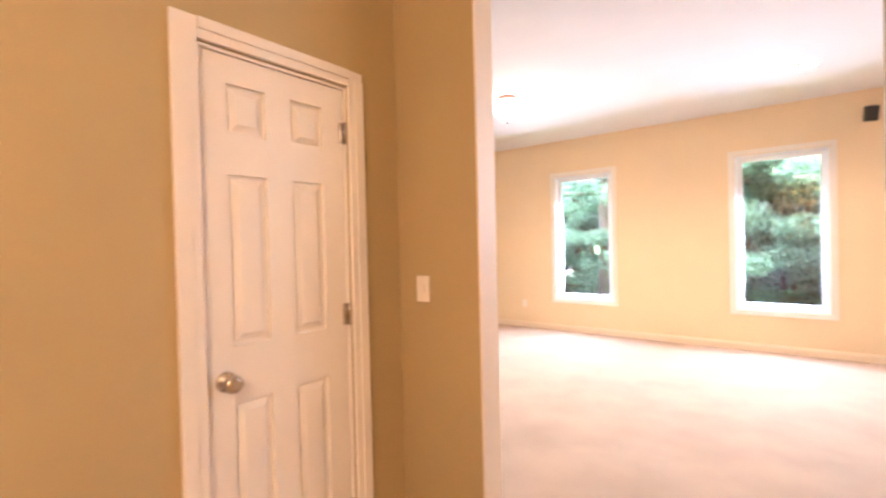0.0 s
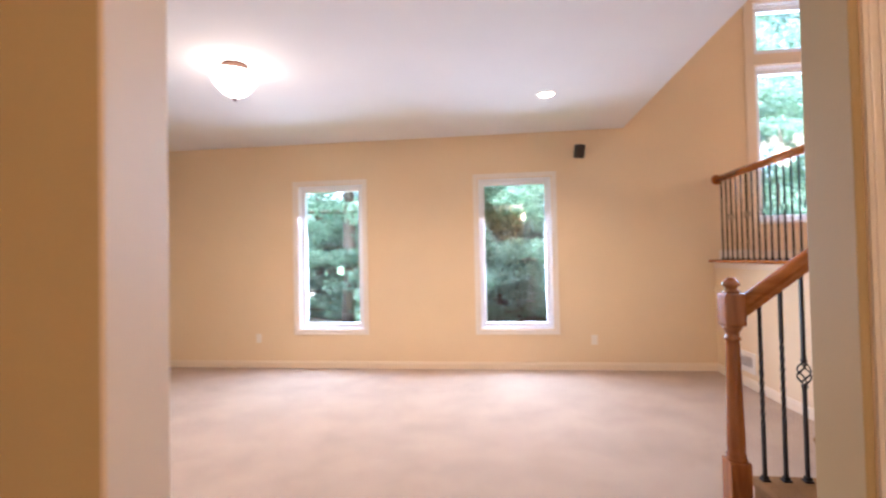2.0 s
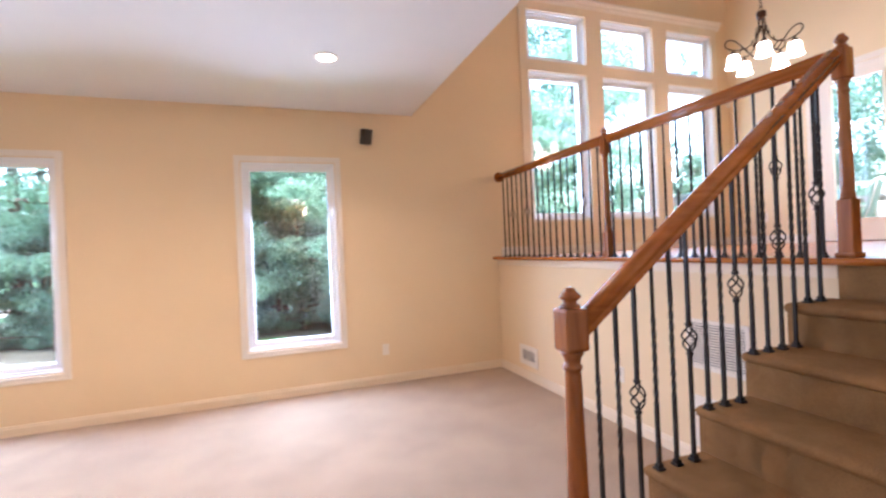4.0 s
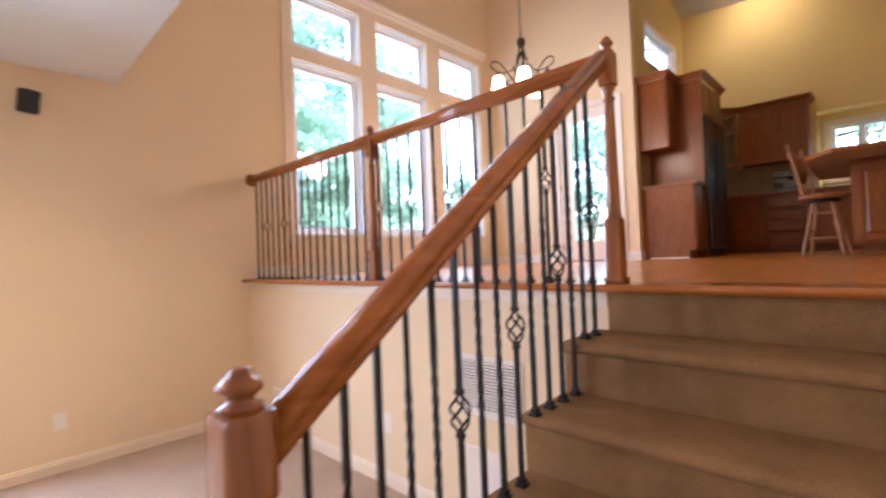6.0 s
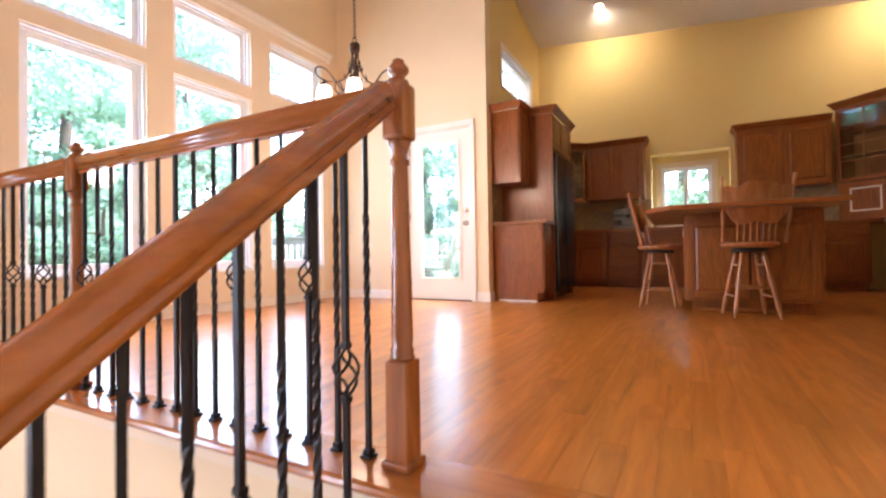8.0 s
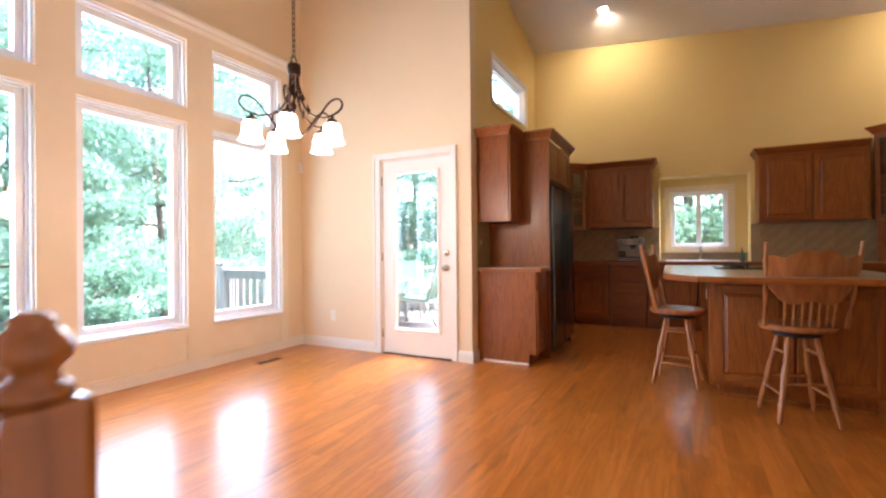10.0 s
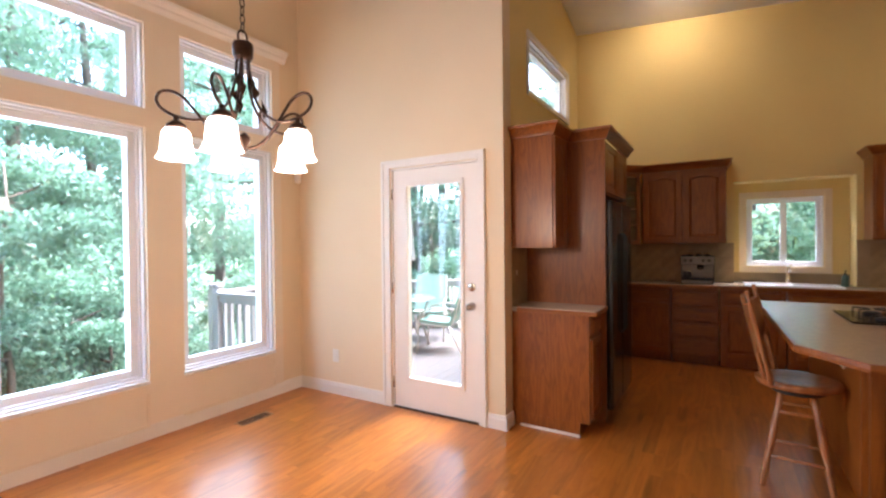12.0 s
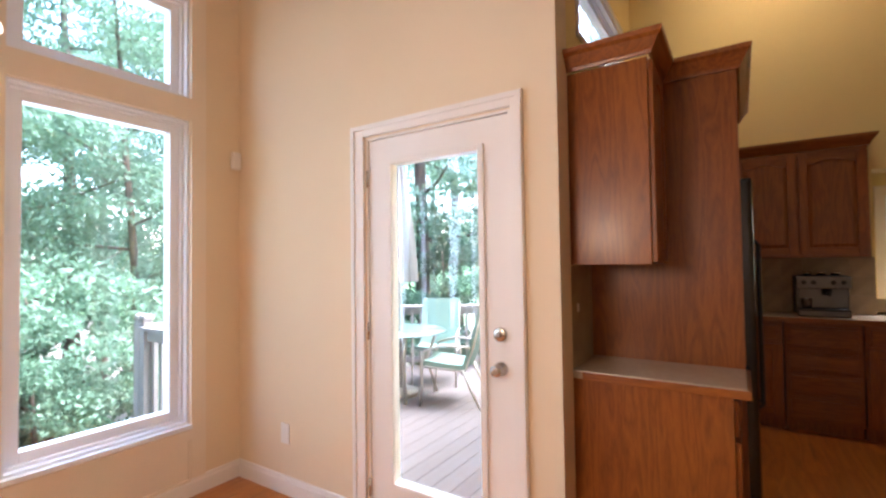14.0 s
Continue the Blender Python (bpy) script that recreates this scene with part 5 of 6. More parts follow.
for y in (4.11, 4.17, 4.29, 4.35):
    lathe(bm, [(0.016, 0), (0.016, 0.012), (0.008, 0.014)], n=12, m=Matrix.Translation((10.1715, y, UC + 0.27)) @ Matrix.Rotation(radians(-90), 4, "Y"))
part("dial", bm, BLACK_MATT, cm)
bm = bmesh.new()
tube(bm, [(10.25, 4.20, UC + 0.22), (10.25, 4.20, UC + 0.17)], 0.032, 14)
tube(bm, [(10.25, 4.20, UC + 0.185), (10.14, 4.20, UC + 0.175)], 0.012, 8)
part("filter_holder", bm, BLACK_MATT, cm)
bm = bmesh.new()
lathe(bm, [(0.03, UC + 0.061), (0.036, UC + 0.10), (0.034, UC + 0.14)], 10.24, 4.33, 16)
part("milk_jug", bm, STEEL, cm)

# ---- island ----
isl = thing("kitchen_island", (8.0, 2.95, U), "oak kitchen island with raised panels and a pale worktop", "kitchen island")
IX0, IX1, IY0, IY1 = 7.22, 8.75, 2.42, 3.42
bm = bmesh.new()
box(bm, IX0, IX1, IY0, IY1, U + 0.10, UC - 0.04, 0.003)
box(bm, IX0 + 0.07, IX1, IY0 + 0.06, IY1 - 0.06, U + 0.002, U + 0.10)
part("body", bm, OAK_Z, isl)
raised_door(isl, "x", IX0, -1, IY0 + 0.03, (IY0 + IY1) / 2 - 0.01, U + 0.13, UC - 0.09, arched=False, name="panel_door")
raised_door(isl, "x", IX0, -1, (IY0 + IY1) / 2 + 0.01, IY1 - 0.03, U + 0.13, UC - 0.09, arched=False, name="panel_door")
bm = bmesh.new()
box(bm, IX0 + 0.04, IX0 + 0.0695, IY0 + 0.10, IY1 - 0.10, U + 0.002, U + 0.03, 0.004)
part("shoe_moulding", bm, OAK_Y, isl)
bm = bmesh.new()
ow = [(6.95, 3.70), (8.78, 3.74), (8.78, 2.385), (6.66, 2.385), (6.66, 3.50)]
lo = [bm.verts.new((x, y, UC - 0.037)) for x, y in ow]
hi = [bm.verts.new((x, y, UC)) for x, y in ow]
bm.faces.new(lo), bm.faces.new(hi)
for i in range(5):
    bm.faces.new((lo[i], lo[(i + 1) % 5], hi[(i + 1) % 5], hi[i]))
tagged(part("worktop", bm, LAMINATE), "pale laminate island worktop with clipped corner", "worktop")
bm = bmesh.new()
sweep(bm, [(0.0005, -0.002), (0.012, 0), (0.014, 0.015), (0.012, 0.034), (0.0005, 0.036)], [(x, y, UC - 0.037) for x, y in [ow[1], ow[0], ow[4], ow[3]]])
tagged(part("worktop_edge", bm, OAK_Y), "oak edge strip of the island worktop", "worktop edge")
t = thing("outlet", (7.62, 3.42, U + 0.72), "pale power outlet on the end of the island", "power outlet")
bm = bmesh.new()
box(bm, 7.56, 7.68, 3.4205, 3.426, U + 0.68, U + 0.755, 0.002)
part("cover", bm, TRIM_CREAM, t)
hob = thing("cooktop", (7.9, 3.0, UC), "black glass cooktop with four gas burners", "cooktop")
bm = bmesh.new()
box(bm, 7.75, 8.30, 2.55, 3.35, UC + 0.0005, UC + 0.010, 0.003)
part("glass_plate", bm, BLACK, hob)
for x in (7.89, 8.16):
    for y in (2.72, 3.18):
        bm = bmesh.new()
        lathe(bm, [(0.045, UC + 0.0105), (0.045, UC + 0.022), (0.03, UC + 0.03), (0.01, UC + 0.031)], x, y, 16)
        for k in range(4):
            a = k * math.pi / 2 + math.pi / 4
            tube(bm, [(x + 0.11 * math.cos(a), y + 0.11 * math.sin(a), UC + 0.0105), (x + 0.11 * math.cos(a), y + 0.11 * math.sin(a), UC + 0.045), (x + 0.02 * math.cos(a), y + 0.02 * math.sin(a), UC + 0.045)], 0.005, 5)
        part("burner", bm, BLACK_MATT, hob)


# ---- stools ----
def turned(p0, p1, r, seed=0):
    """A turned leg from p0 to p1 with rings and a slight vase."""
    bm = bmesh.new()
    p0, p1 = Vector(p0), Vector(p1)
    L = (p1 - p0).length
    prof = [(0.55, 0.0), (0.7, 0.03), (0.8, 0.12), (1.0, 0.22), (0.72, 0.26), (1.0, 0.28), (0.72, 0.30), (0.85, 0.40), (1.1, 0.52), (1.0, 0.62), (0.7, 0.68), (1.0, 0.70), (0.75, 0.73), (0.9, 0.85), (0.7, 1.0)]
    m = Matrix.Translation(p0) @ (p1 - p0).to_track_quat("Z", "Y").to_matrix().to_4x4()
    lathe(bm, [(r * a, L * b) for a, b in prof], n=10, m=m)
    return bm


def stool(label):
    t = thing("bar_stool", (0, 0, 0), label, "bar stool", "bar stools")
    sh = 0.60
    bm = bmesh.new()
    lathe(bm, [(0.15, sh - 0.045), (0.195, sh - 0.035), (0.205, sh - 0.015), (0.20, sh), (0.17, sh + 0.004), (0.10, sh - 0.006), (0.02, sh - 0.010)], 0, 0, 28)
    part("seat", bm, STOOL_WOOD, t)
    bm = bmesh.new()
    lathe(bm, [(0.12, sh - 0.075), (0.13, sh - 0.07), (0.13, sh - 0.058), (0.10, sh - 0.046)], 0, 0, 20)
    part("swivel", bm, BLACK_MATT, t)
    tips = []
    for k in range(4):
        a = math.pi / 4 + k * math.pi / 2
        top_, foot = (0.10 * math.cos(a), 0.10 * math.sin(a), sh - 0.066), (0.225 * math.cos(a), 0.225 * math.sin(a), 0.0)
        tips.append((Vector(foot), Vector(top_)))
        part("leg", turned(foot, top_, 0.019), STOOL_WOOD, t)
    for k, hgt in ((0, 0.17), (1, 0.24), (2, 0.17), (3, 0.24), (0, 0.42), (2, 0.42)):
        f = hgt / (sh - 0.066)
        a, b = tips[k][0].lerp(tips[k][1], f), tips[(k + 1) % 4][0].lerp(tips[(k + 1) % 4][1], f)
        bm = bmesh.new()
        tube(bm, [a, a.lerp(b, 0.3), a.lerp(b, 0.5), a.lerp(b, 0.7), b], 0.0095, 8)
        part("stretcher", bm, STOOL_WOOD, t)
    # the back stands on the +x side of the seat, and leans outwards
    n = 7
    lean = 0.10
    def bp(u, z):
        return Vector((-(0.165 + lean * (z - sh) / 0.46 - 0.05 * (u / 0.21) ** 2), u * (1 + 0.12 * (z - sh) / 0.46), z))
    for i in range(n):
        u = -0.125 + 0.25 * i / (n - 1)
        bm = bmesh.new()
        pts = [bp(u, sh - 0.004 + 0.215 * k / 5) for k in range(6)]
        tube(bm, pts, 0.008, 7, radii=[0.006, 0.010, 0.007, 0.009, 0.008, 0.006])
        part("spindle", bm, STOOL_WOOD, t)
    for s in (-1, 1):
        bm = bmesh.new()
        pts = [bp(s * 0.214, sh - 0.006 + 0.52 * k / 9) for k in range(10)]
        tube(bm, pts, 0.013, 8, radii=[0.013 + 0.004 * math.sin(k * 2.1) for k in range(10)])
        part("back_post", bm, STOOL_WOOD, t)
    bm = bmesh.new()
    cols = []
    m_ = 16
    for i in range(m_ + 1):
        u = -0.209 + 0.418 * i / m_
        w = abs(u) / 0.209
        zt = sh + 0.445 + 0.020 * math.cos(u / 0.19 * math.pi * 1.0) - 0.014 * math.cos(u / 0.19 * math.pi * 3)
        zb = sh + 0.150 + 0.10 * max(0, (w - 0.72) / 0.28) + 0.012 * math.cos(u / 0.17 * math.pi * 2)
        row = []
        for dx in (-0.009, 0.009):
            for z in (zb, (zb + zt) / 2, zt):
                p = bp(u, z)
                row.append(bm.verts.new((p.x + dx, p.y, p.z)))
        cols.append(row)
    for a, b in zip(cols, cols[1:]):
        for i, j in ((0, 1), (1, 2), (4, 3), (5, 4)):
            bm.faces.new((a[i], a[j], b[j], b[i]))
        bm.faces.new((a[0], b[0], b[3], a[3])), bm.faces.new((a[2], a[5], b[5], b[2]))
    for a in (cols[0], cols[-1]):
        bm.faces.new((a[0], a[1], a[4], a[3])), bm.faces.new((a[1], a[2], a[5], a[4]))
    bmesh.ops.subdivide_edges(bm, edges=[e for e in bm.edges if e.calc_length() > 0.05], cuts=1)
    part("crest_rail", bm, STOOL_WOOD, t, "carved wide crest rail")
    return t


st = stool("turned oak swivel stool with a spindle back")
st.matrix_basis = pose(7.0, 2.95, U + 0.002, 0, 0, 12)
st2 = copy_thing(st, pose(7.55, 3.63, U + 0.002, 0, 0, -97))
tagged(st2, "oak swivel stool with a spindle back under the worktop's end")

# floor register
t = thing("floor_register", (6.6, 7.23, U), "brown metal floor register in the oak floor", "vent")
bm = bmesh.new()
frame_ring(bm, "x", 0, 0.004, (-0.055, 0.055, -0.15, 0.15), (-0.042, 0.042, -0.137, 0.137))
bm.transform(Matrix.Translation((6.6, 7.23, U + 0.0005)) @ Matrix(((0, 0, 1, 0), (0, 1, 0, 0), (1, 0, 0, 0), (0, 0, 0, 1))))
part("frame", bm, NICKEL, t)
for i in range(12):
    bm = bmesh.new()
    x = 6.6 - 0.13 + 0.26 * (i + 0.5) / 12
    box(bm, x - 0.007, x + 0.007, 7.19, 7.27, U + 0.0005, U + 0.003)
    part("slat", bm, BRONZE, t)

# ---- outside: deck, furniture, woods ----
DZ = U - 0.12
deck = thing("deck", (9.5, 8.2, -0.5), "weathered wooden deck outside the glazed door", "deck", kind="structure")
bm = bmesh.new()
box(bm, 7.55, 12.7, 5.82, 5.86, DZ - 0.20, DZ - 0.03)
box(bm, 7.55, 10.5, 9.35, 9.40, DZ - 0.20, DZ - 0.03)
for y, xs in ((5.9, (7.6, 9.9, 12.4)), (9.3, (7.6, 10.4))):
    for x in xs:
        box(bm, x - 0.06, x + 0.06, y - 0.06, y + 0.06, -1.6, DZ - 0.03)
part("beam", bm, DECK_GREY, deck)
bm = bmesh.new()
box(bm, 0, 5.86, 0, 0.138, 0, 0.028, 0.003)
finish(bm)
board_mesh = bpy.data.meshes.new("deck_board")
bm.to_mesh(board_mesh), bm.free()
board_mesh.materials.append(DECK_WOOD)
y = 5.83
while y < 9.35:
    ob = new("deck_board", board_mesh)
    ob.parent = deck
    ob.location = Vector((7.55, y, DZ - 0.028)) - deck.location
    ob.scale = ((10.58 + (9.25 - y) * 0.648 - 7.55) / 5.86, 1, 1)
    y += 0.141


def deck_rail(x0, y0, x1, y1, label, low=0.0):
    t = thing("deck_railing", (x0, y0, DZ), label, "railing", "deck railings")
    a, b = Vector((x0, y0, 0)), Vector((x1, y1, 0))
    L = (b - a).length
    m = Matrix.Translation((x0, y0, 0)) @ Matrix.Rotation(math.atan2(y1 - y0, x1 - x0), 4, "Z")
    for nm, c in (("top_rail", (0, L, -0.07, 0.07, DZ + 0.94 - low, DZ + 0.975 - low)), ("side_rail", (0, L, -0.019, 0.019, DZ + 0.85 - low, DZ + 0.935 - low)), ("bottom_rail", (0, L, -0.019, 0.019, DZ + 0.08, DZ + 0.165))):
        bm = bmesh.new()
        box(bm, *c, 0.004)
        bm.transform(m)
        part(nm, bm, DECK_GREY, t)
    k = int(L / 0.125)
    for i in range(k):
        bm = bmesh.new()
        u = (i + 0.5) * L / k
        box(bm, u - 0.018, u + 0.018, -0.056, -0.0195, DZ + 0.03, DZ + 0.925 - low, 0.004)
        bm.transform(m)
        part("spindle", bm, DECK_GREY, t)
    n = max(1, round(L / 1.9))
    for i in range(n + 1):
        u = i * L / n
        bm = bmesh.new()
        box(bm, u - 0.045, u + 0.045, -0.045, 0.045, DZ + 0.001, DZ + 1.00 - low, 0.005)
        box(bm, u - 0.036, u + 0.036, -0.036, 0.036, DZ + 1.0005 - low, DZ + 1.02 - low)
        box(bm, u - 0.047, u + 0.047, -0.047, 0.047, DZ + 1.0205 - low, DZ + 1.075 - low, 0.02)
        bm.transform(m)
        part("post", bm, DECK_GREY, t)


deck_rail(7.53, 9.25, 10.42, 9.25, "weathered grey wooden deck railing")
deck_rail(7.53, 7.85, 7.53, 9.15, "weathered grey wooden deck railing beside the house")
deck_rail(10.50, 9.20, 12.60, 5.95, "weathered grey wooden railing across the far corner of the deck", 0.09)


def patio_chair(label):
    t = thing("patio_chair", (0, 0, 0), label, "garden chair", "garden chairs")
    for s in (-1, 1):
        bm = bmesh.new()
        y = s * 0.27
        tube(bm, [(0.30, y, 0), (0.27, y, 0.22), (0.28, y, 0.42), (0.24, y, 0.58), (0.05, y, 0.64), (-0.18, y, 0.63), (-0.24, y, 0.62)], 0.013, 8)
        part("arm", bm, ALU, t)
        bm = bmesh.new()
        tube(bm, [(0.25, y * 0.95, 0.41), (-0.18, y * 0.9, 0.38), (-0.27, y * 0.9, 0.62), (-0.36, y * 0.9, 0.98)], 0.013, 8)
        part("side_tube", bm, ALU, t)
        bm = bmesh.new()
        tube(bm, [(-0.16, y, 0.40), (-0.24, y, 0.2), (-0.34, y, 0)], 0.013, 8)
        part("leg", bm, ALU, t)
    bm = bmesh.new()
    prof = [(0.27, 0.43), (0.20, 0.425), (0.0, 0.40), (-0.15, 0.39), (-0.20, 0.42), (-0.27, 0.62), (-0.32, 0.80), (-0.37, 1.00)]
    rows = []
    for j, (x, z) in enumerate(prof):
        d = 0.012
        rows.append([bm.verts.new((x, yy, z - (0.015 * (1 - (yy / 0.25) ** 2) if j < 5 else 0))) for yy in (-0.25, -0.12, 0, 0.12, 0.25)])
    for a, b in zip(rows, rows[1:]):
        for i in range(4):
            bm.faces.new((a[i], a[i + 1], b[i + 1], b[i]))
    finish(bm)
    bmesh.ops.solidify(bm, geom=list(bm.faces), thickness=0.045)
    part("sling", bm, SLING, t)
    return t


c1 = patio_chair("pale green sling chair on the deck")
c1.matrix_basis = pose(9.80, 7.40, DZ, 0, 0, 108)
copy_thing(c1, pose(10.42, 8.02, DZ, 0, 0, 204))
pt = thing("patio_table", (9.72, 8.06, DZ), "round glass patio table with metal legs on the deck", "garden table")
bm = bmesh.new()
lathe(bm, [(0.52, DZ + 0.715), (0.53, DZ + 0.72), (0.52, DZ + 0.728), (0.1, DZ + 0.729)], 9.72, 8.06, 36)
part("tabletop", bm, material("frosted table glass", (0.11, 0.17, 0.165), 0.2), pt)
for k in range(4):
    a = math.pi / 4 + k * math.pi / 2
    bm = bmesh.new()
    tube(bm, [(9.72 + 0.42 * math.cos(a), 8.06 + 0.42 * math.sin(a), DZ), (9.72 + 0.30 * math.cos(a), 8.06 + 0.30 * math.sin(a), DZ + 0.4), (9.72 + 0.44 * math.cos(a), 8.06 + 0.44 * math.sin(a), DZ + 0.714)], 0.018, 8)
    part("leg", bm, ALU, pt)

um = thing("garden_umbrella", (9.72, 8.06, DZ), "closed pale grey umbrella standing through the patio table", "umbrella")
bm = bmesh.new()
lathe(bm, [(0.02, DZ + 0.05), (0.02, DZ + 2.75)], 9.72, 8.06, 10)
lathe(bm, [(0.2, DZ), (0.2, DZ + 0.05), (0.03, DZ + 0.07)], 9.72, 8.06, 20)
part("pole", bm, ALU, um)
bm = bmesh.new()
rings = []
for r, z in ((0.20, 1.28), (0.185, 1.5), (0.15, 1.9), (0.10, 2.3), (0.04, 2.68), (0.022, 2.72)):
    rings.append([bm.verts.new((9.72 + r * (1 + 0.16 * (-1) ** i) * math.cos(i * math.pi / 10), 8.06 + r * (1 + 0.16 * (-1) ** i) * math.sin(i * math.pi / 10), DZ + z)) for i in range(20)])
for a, b in zip(rings, rings[1:]):
    for i in range(20):
        bm.faces.new((a[i], a[(i + 1) % 20], b[(i + 1) % 20], b[i]))
part("canopy", bm, material("umbrella fabric", (0.18, 0.175, 0.175), 0.85, vary=0.05, bump=0.2, bump_scale=200), um)

# ground: one sheet with a lawn near the house that falls away to the woods
bm = bmesh.new()
gx = [-400, -150, -60] + [-30 + 3 * i for i in range(24)] + [60, 150, 400]
gy = [-400, -100, -20, 0, 6.5] + [8 + 2.5 * i for i in range(18)] + [80, 200, 500]
def ground_z(x, y):
    d = max(0.0, y - 12)
    e = max(0.0, x - 3)
    return -0.25 - 0.05 * min(d, 30) - 0.10 * min(e, 14) + 0.12 * math.sin(x * 0.7) * math.cos(y * 0.5)
rows = [[bm.verts.new((x, y, min(ground_z(x, y), -0.3))) for y in gy] for x in gx]
for a, b in zip(rows, rows[1:]):
    for j in range(len(gy) - 1):
        bm.faces.new((a[j], b[j], b[j + 1], a[j + 1]))
gr = structure("ground", bm, GRASS, "grass lawn that runs to the edge of the woods", "ground")


def woods_edge(x):
    return 12.0 - 0.22 * x + 0.15 * math.sin(x * 0.9) if x < 2.0 else max(9.6, 11.5 - 0.9 * (x - 2.0)) + 0.2 * math.sin(x)


bm = bmesh.new()
n = 90
ring = []
for i in range(n + 1):
    x = -40 + 90 * i / n
    edge = woods_edge(x)
    ring.append([bm.verts.new((x, edge + d, min(ground_z(x, edge + d), -0.3) + (0.03 if d else 0.012))) for d in (0, 3, 8, 20, 60)])
for a, b in zip(ring, ring[1:]):
    for j in range(4):
        bm.faces.new((a[j], b[j], b[j + 1], a[j + 1]))
structure("ground_woods", bm, SOIL, "leaf litter under the trees", "ground")

rng = random.Random(7)
edging = thing("stone_edging", (-3, 12.6, -0.3), "row of pale low stones between the lawn and the woods", "garden edging", kind="structure")
x = -9.0
while x < 2.0:
    L = rng.uniform(0.22, 0.42)
    bm = bmesh.new()
    y, z = woods_edge(x) - 0.05 + rng.uniform(-0.02, 0.02), min(ground_z(x, woods_edge(x)), -0.3)
    box(bm, x, x + L - 0.015, y - 0.07, y + 0.07, z - 0.1, z + rng.uniform(0.09, 0.12), 0.025)
    part("stone", bm, EDGE_STONE, edging)
    x += L


def leaf_cloud(clumps, leaves, size, seed):
    """Leaves as bent diamonds scattered in clumps: (x, y, z, radius, flatness)."""
    r = np.random.RandomState(seed)
    tot = np.array([c[3] ** 2 for c in clumps])
    counts = np.maximum(8, (leaves * tot / tot.sum()).astype(int))
    verts, faces, base = [], [], 0
    for (cx, cy, cz, rad, flat), n in zip(clumps, counts):
        d = r.normal(size=(n, 3))
        d /= np.linalg.norm(d, axis=1)[:, None]
        rr = rad * r.uniform(0.35, 1.0, n) ** 0.5
        p = d * rr[:, None] * np.array([1, 1, flat]) + np.array([cx, cy, cz])
        ax = r.normal(size=(n, 3)); ax[:, 2] -= 0.35
        ax /= np.linalg.norm(ax, axis=1)[:, None]
        nrm = r.normal(size=(n, 3)) * 0.7; nrm[:, 2] += 1.0
        side = np.cross(ax, nrm); side /= np.linalg.norm(side, axis=1)[:, None]
        s = size * r.uniform(0.6, 1.3, n)[:, None]
        upv = np.cross(side, ax)
        v = np.stack([p, p + ax * s * 0.5 + side * s * 0.28 + upv * s * 0.08, p + ax * s, p + ax * s * 0.5 - side * s * 0.28 + upv * s * 0.08], axis=1).reshape(-1, 3)
        verts.append(v)
        idx = np.arange(n) * 4 + base
        faces.append(np.stack([idx, idx + 1, idx + 2, idx, idx + 2, idx + 3], axis=1).reshape(-1, 3))
        base += 4 * n
    return np.concatenate(verts), np.concatenate(faces)


def leaf_mesh(name, clumps, leaves, size, seed, mat):
    v, f = leaf_cloud(clumps, leaves, size, seed)
    me = bpy.data.meshes.new(name)
    me.from_pydata(v.tolist(), [], f.tolist())
    me.materials.append(mat)
    return me


def tree(kind, h, spread, crown_from, leaves, size, seed, mat, trunk_r, label, category="tree", lean=0.0):
    r = random.Random(seed)
    t = thing(kind, (0, 0, 0), label, category, "trees of the woods" if kind == "tree" else "shrubs of the woods")
    bm = bmesh.new()
    lx, ly = lean * r.uniform(-1, 1), lean * r.uniform(-1, 1)
    spine = [(lx * (i / 8) ** 1.5 + 0.05 * r.uniform(-1, 1), ly * (i / 8) ** 1.5 + 0.05 * r.uniform(-1, 1), -0.3 + (h * 0.92 + 0.3) * i / 8) for i in range(9)]
    if trunk_r > 0.03:
        tube(bm, spine, trunk_r, 9, r1=trunk_r * 0.18)
    clumps = []
    nl = 16 if kind == "tree" else 9
    for i in range(nl):
        f = crown_from + (0.97 - crown_from) * (i + r.random() * 0.6) / nl
        k = min(7, int(f * 8))
        p = Vector(spine[k]).lerp(Vector(spine[k + 1]), f * 8 - k) if k < 8 else Vector(spine[8])
        a = i * 2.4 + r.uniform(-0.4, 0.4)
        reach = spread * (1 - 0.55 * max(0.0, (f - crown_from) / (1 - crown_from))) * r.uniform(0.65, 1.1)
        q = p + Vector((math.cos(a) * reach, math.sin(a) * reach, reach * r.uniform(0.1, 0.55)))
        mid = p.lerp(q, 0.5) + Vector((0, 0, -0.06 * reach))
        tube(bm, [p, mid, q], trunk_r * 0.32 * (1.15 - f) + 0.012, 5, r1=0.008)
        for s in (0.45, 0.75, 1.0):
            c = p.lerp(q, s) + Vector((r.uniform(-1, 1), r.uniform(-1, 1), r.uniform(-0.5, 0.5))) * 0.25 * spread
            clumps.append((c.x, c.y, c.z, spread * r.uniform(0.20, 0.34), 0.55))
    part("trunk", bm, BARK, t)
    me = leaf_mesh("crown", clumps, leaves, size, seed, mat)
    ob = new("crown", me)
    ob.parent = t
    return t


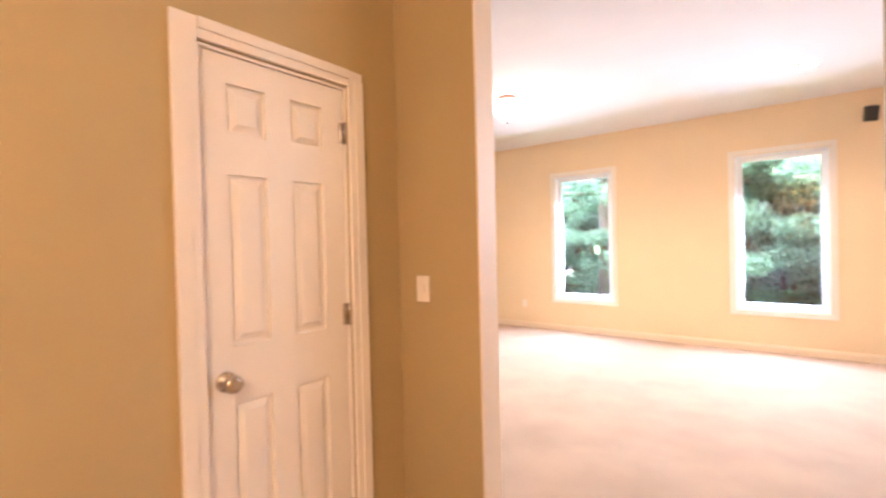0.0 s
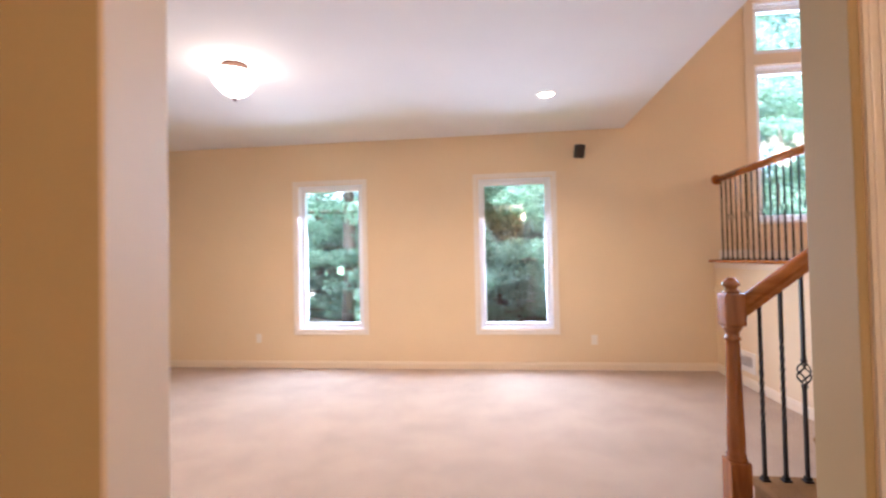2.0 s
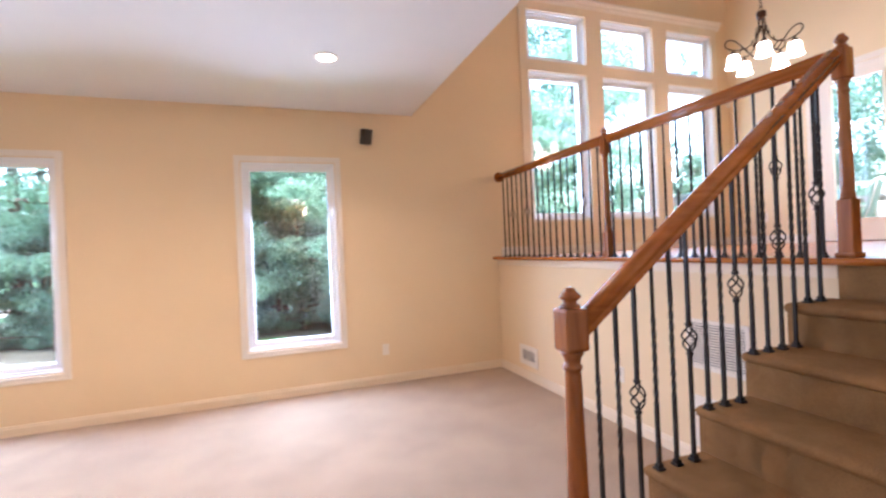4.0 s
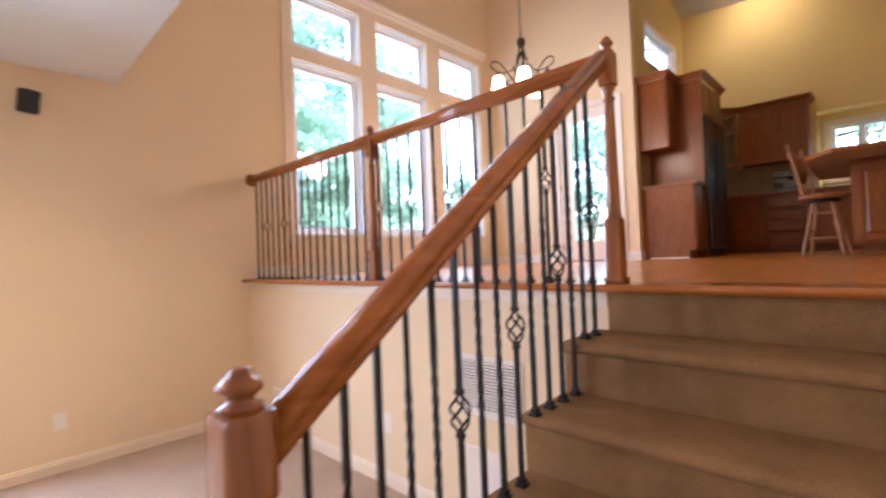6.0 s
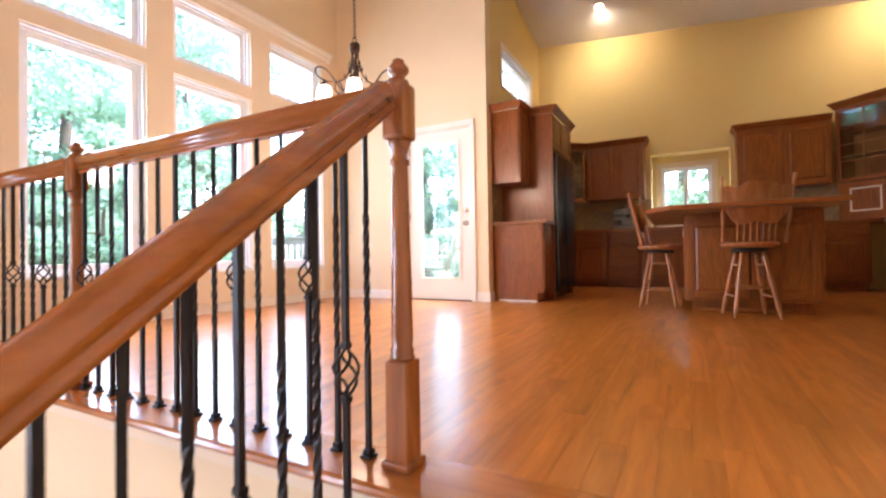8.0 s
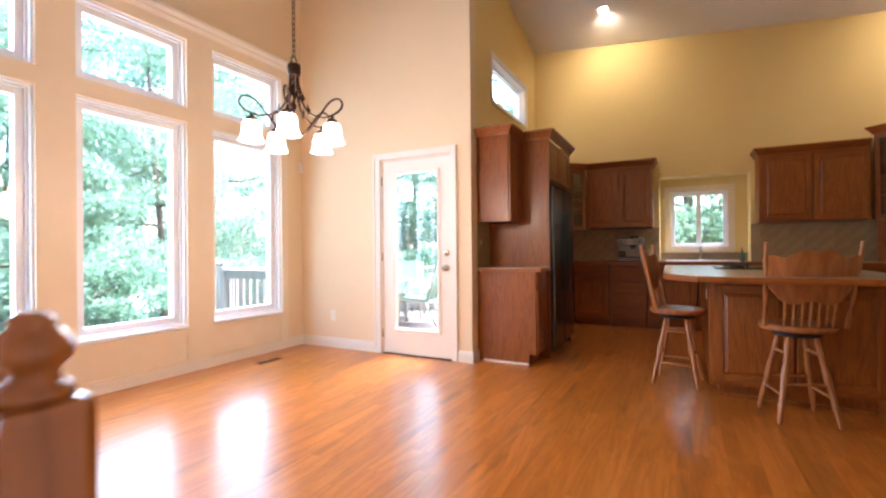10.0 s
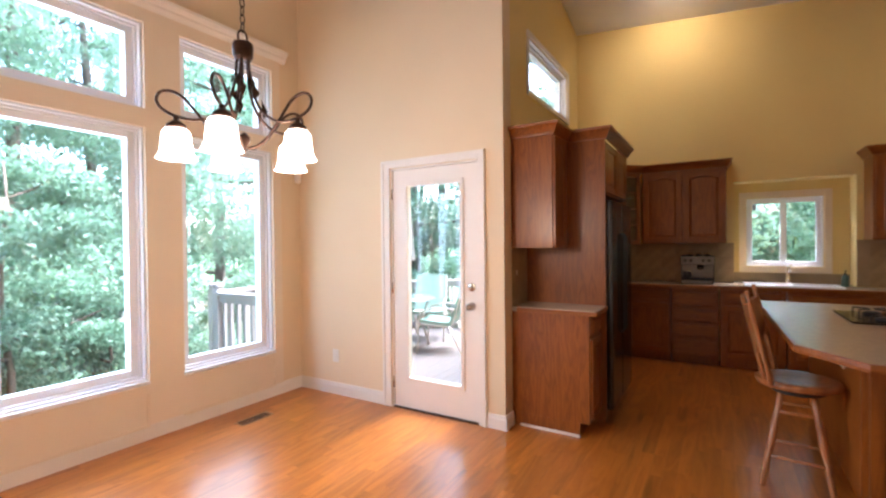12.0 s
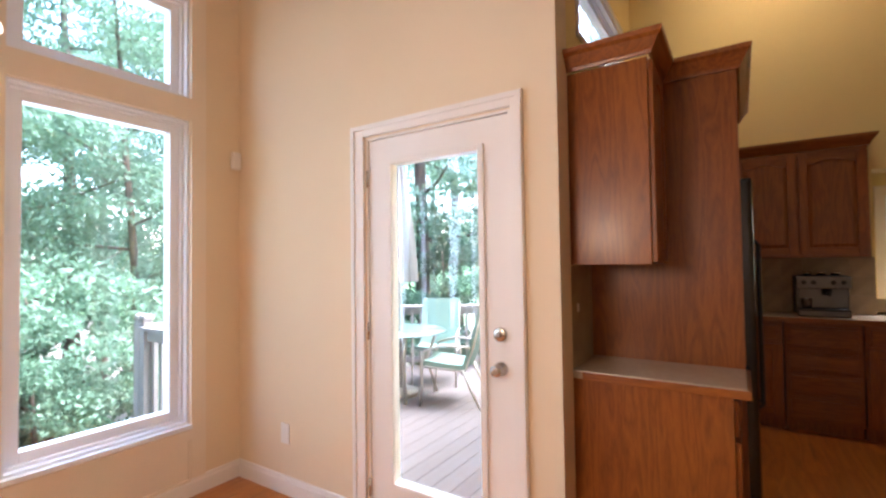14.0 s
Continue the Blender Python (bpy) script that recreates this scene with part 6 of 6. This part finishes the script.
TL = "tall broadleaf tree at the edge of the woods"
SL = "dense green understorey shrub"
protos = [
    tree("tree", 13, 2.8, 0.16, 21000, 0.115, 11, LEAF, 0.17, TL, lean=0.6),
    tree("tree", 15, 3.2, 0.24, 22000, 0.12, 12, LEAF_DEEP, 0.22, TL, lean=0.9),
    tree("tree", 10, 2.3, 0.10, 19000, 0.10, 13, LEAF, 0.10, TL, lean=0.8),
    tree("tree", 9, 1.9, 0.22, 15000, 0.10, 14, LEAF_DEEP, 0.06, "slender young broadleaf tree at the lawn's edge", lean=0.3),
]
shrubs = [
    tree("shrub", 3.4, 1.5, 0.06, 18000, 0.075, 21, LEAF, 0.05, SL, "shrub"),
    tree("shrub", 4.6, 1.7, 0.08, 20000, 0.085, 22, LEAF_DEEP, 0.06, SL, "shrub"),
]
SPOTS = [
    (-8.6, 19.0, 0), (-3.3, 14.6, 1), (1.2, 16.6, 2), (0.1, 14.4, 3), (-5.2, 17.2, 0), (-1.4, 19.5, 0), (-2.8, 22, 2), (1.5, 13.8, 3), (-0.9, 13.9, 3),
    (3.0, 14.0, 1), (4.2, 17.5, 0), (5.4, 13.0, 2), (7.3, 15.0, 0), (6.3, 18.5, 1), (9.4, 13.6, 2), (11.6, 15.5, 0), (14.4, 11.0, 1), (17.6, 12.0, 1),
    (16.5, 7.2, 1), (19, 9.0, 2), (17.2, 4.2, 0), (20, 5.5, 1), (16.5, 1.8, 2), (10.2, 19, 1), (2.2, 20.5, 1), (5.0, 22, 2), (14.0, 19, 0),
    (-0.3, 24, 1), (8.2, 23, 1), (-8, 26, 1), (21, 1.0, 0), (14.6, 2.3, 2), (15.8, 3.5, 0), (-11.5, 22, 0), (-6.4, 14.8, 3), (-5, 24, 0),
    (20.5, 15, 0), (13, 25, 1),
]
placed = set()
for x, y, kind in SPOTS:
    m = pose(x, y, min(ground_z(x, y), -0.3), 0, 0, rng.uniform(0, 360))
    if kind in placed:
        copy_thing(protos[kind], m)
    else:
        protos[kind].matrix_basis = m
        placed.add(kind)
sspots = [(4.6, 11.0), (6.0, 10.6), (7.4, 11.6), (3.4, 11.8), (8.9, 11.2), (5.2, 12.6), (2.2, 13.5), (10.6, 11.4), (12.6, 11.0), (1.0, 14.6), (14.9, 8.7), (15.2, 6.6), (15.0, 4.6), (-0.6, 18.6), (-3.4, 19), (14.6, 11.6), (14.8, 2.6), (-5.6, 20), (6.9, 13.4), (1.9, 16.6), (3.2, 10.9), (-1.8, 17.0), (-7.0, 17.0), (0.6, 18.6), (-4.4, 16.0), (13.4, 9.9), (16.4, 9.4), (13.6, 3.9), (13.9, 2.9), (13.3, 2.0), (-3.9, 15.3), (-2.0, 15.0), (-0.2, 15.4), (1.0, 14.0), (-5.6, 15.4), (2.0, 15.0), (-5.0, 15.2), (-1.3, 14.0), (0.4, 13.9), (1.5, 13.7), (-3.2, 15.8)]
for i, (x, y) in enumerate(sspots):
    src = shrubs[i % 2]
    m = pose(x, y, min(ground_z(x, y), -0.3), 0, 0, rng.uniform(0, 360))
    if i < 2:
        src.matrix_basis = m
    else:
        copy_thing(src, m)

# ---- oak strips of the upper floor ----
STRIP = 0.076
TOP = U
cache = {}


def strip_mesh(L):
    k = round(L, 1)
    if k not in cache:
        b = bmesh.new()
        e = 0.0004
        x0, x1, y0, y1 = 0.0001, k - 0.0001, 0.00008, STRIP - 0.00008
        lo = [b.verts.new((x, y, -0.018)) for x, y in ((x0, y0), (x1, y0), (x1, y1), (x0, y1))]
        mid = [b.verts.new((x, y, -e)) for x, y in ((x0, y0), (x1, y0), (x1, y1), (x0, y1))]
        hi = [b.verts.new((x, y, 0)) for x, y in ((x0 + e, y0 + e), (x1 - e, y0 + e), (x1 - e, y1 - e), (x0 + e, y1 - e))]
        b.faces.new(hi)
        for p, q in ((lo, mid), (mid, hi)):
            for i in range(4):
                b.faces.new((p[i], p[(i + 1) % 4], q[(i + 1) % 4], q[i]))
        me = bpy.data.meshes.new("plank")
        finish(b), b.to_mesh(me), b.free()
        me.materials.append(PLANK)
        cache[k] = me
    return cache[k]


r2 = random.Random(3)
far_v, far_f = [], []
made = 0
y = -0.48
while y < NORTH - 0.02:
    x = 3.623
    end = 7.385 if y > 5.37 else 10.48
    first_one = True
    while x < end - 0.05:
        L = round(r2.choice((0.3, 0.45, 0.6, 0.8, 1.0, 1.2)) * (0.6 if first_one else 1), 1)
        first_one = False
        L = min(L, end - x)
        if end - x - L < 0.15:
            L = end - x
        near = 2.9 < y < 7.5 and x < 6.6 and made < 300
        if near and abs(L - round(L, 1)) < 0.06 and L > 0.15:
            ob = new("plank", strip_mesh(L))
            ob.parent = floor_up
            ob.location = (x, y, TOP)
            ob.scale = (L / round(L, 1), 1, 1)
            made += 1
        else:
            e = 0.0004
            b0 = len(far_v)
            x0, x1, y0, y1 = x + 0.0001, x + L - 0.0001, y + 0.00008, y + STRIP - 0.00008
            far_v += [(x0, y0, TOP - e), (x1, y0, TOP - e), (x1, y1, TOP - e), (x0, y1, TOP - e), (x0 + e, y0 + e, TOP), (x1 - e, y0 + e, TOP), (x1 - e, y1 - e, TOP), (x0 + e, y1 - e, TOP)]
            far_f += [[b0 + j for j in f] for f in ((4, 5, 6, 7), (0, 1, 5, 4), (1, 2, 6, 5), (2, 3, 7, 6), (3, 0, 4, 7))]
        x += L
    y += STRIP
me = bpy.data.meshes.new("far_planks")
me.from_pydata(far_v, [], far_f)
me.materials.append(PLANK_FAR)
ob = new("far_planks", me)
ob.parent = floor_up
tagged(ob, kind="stuff")
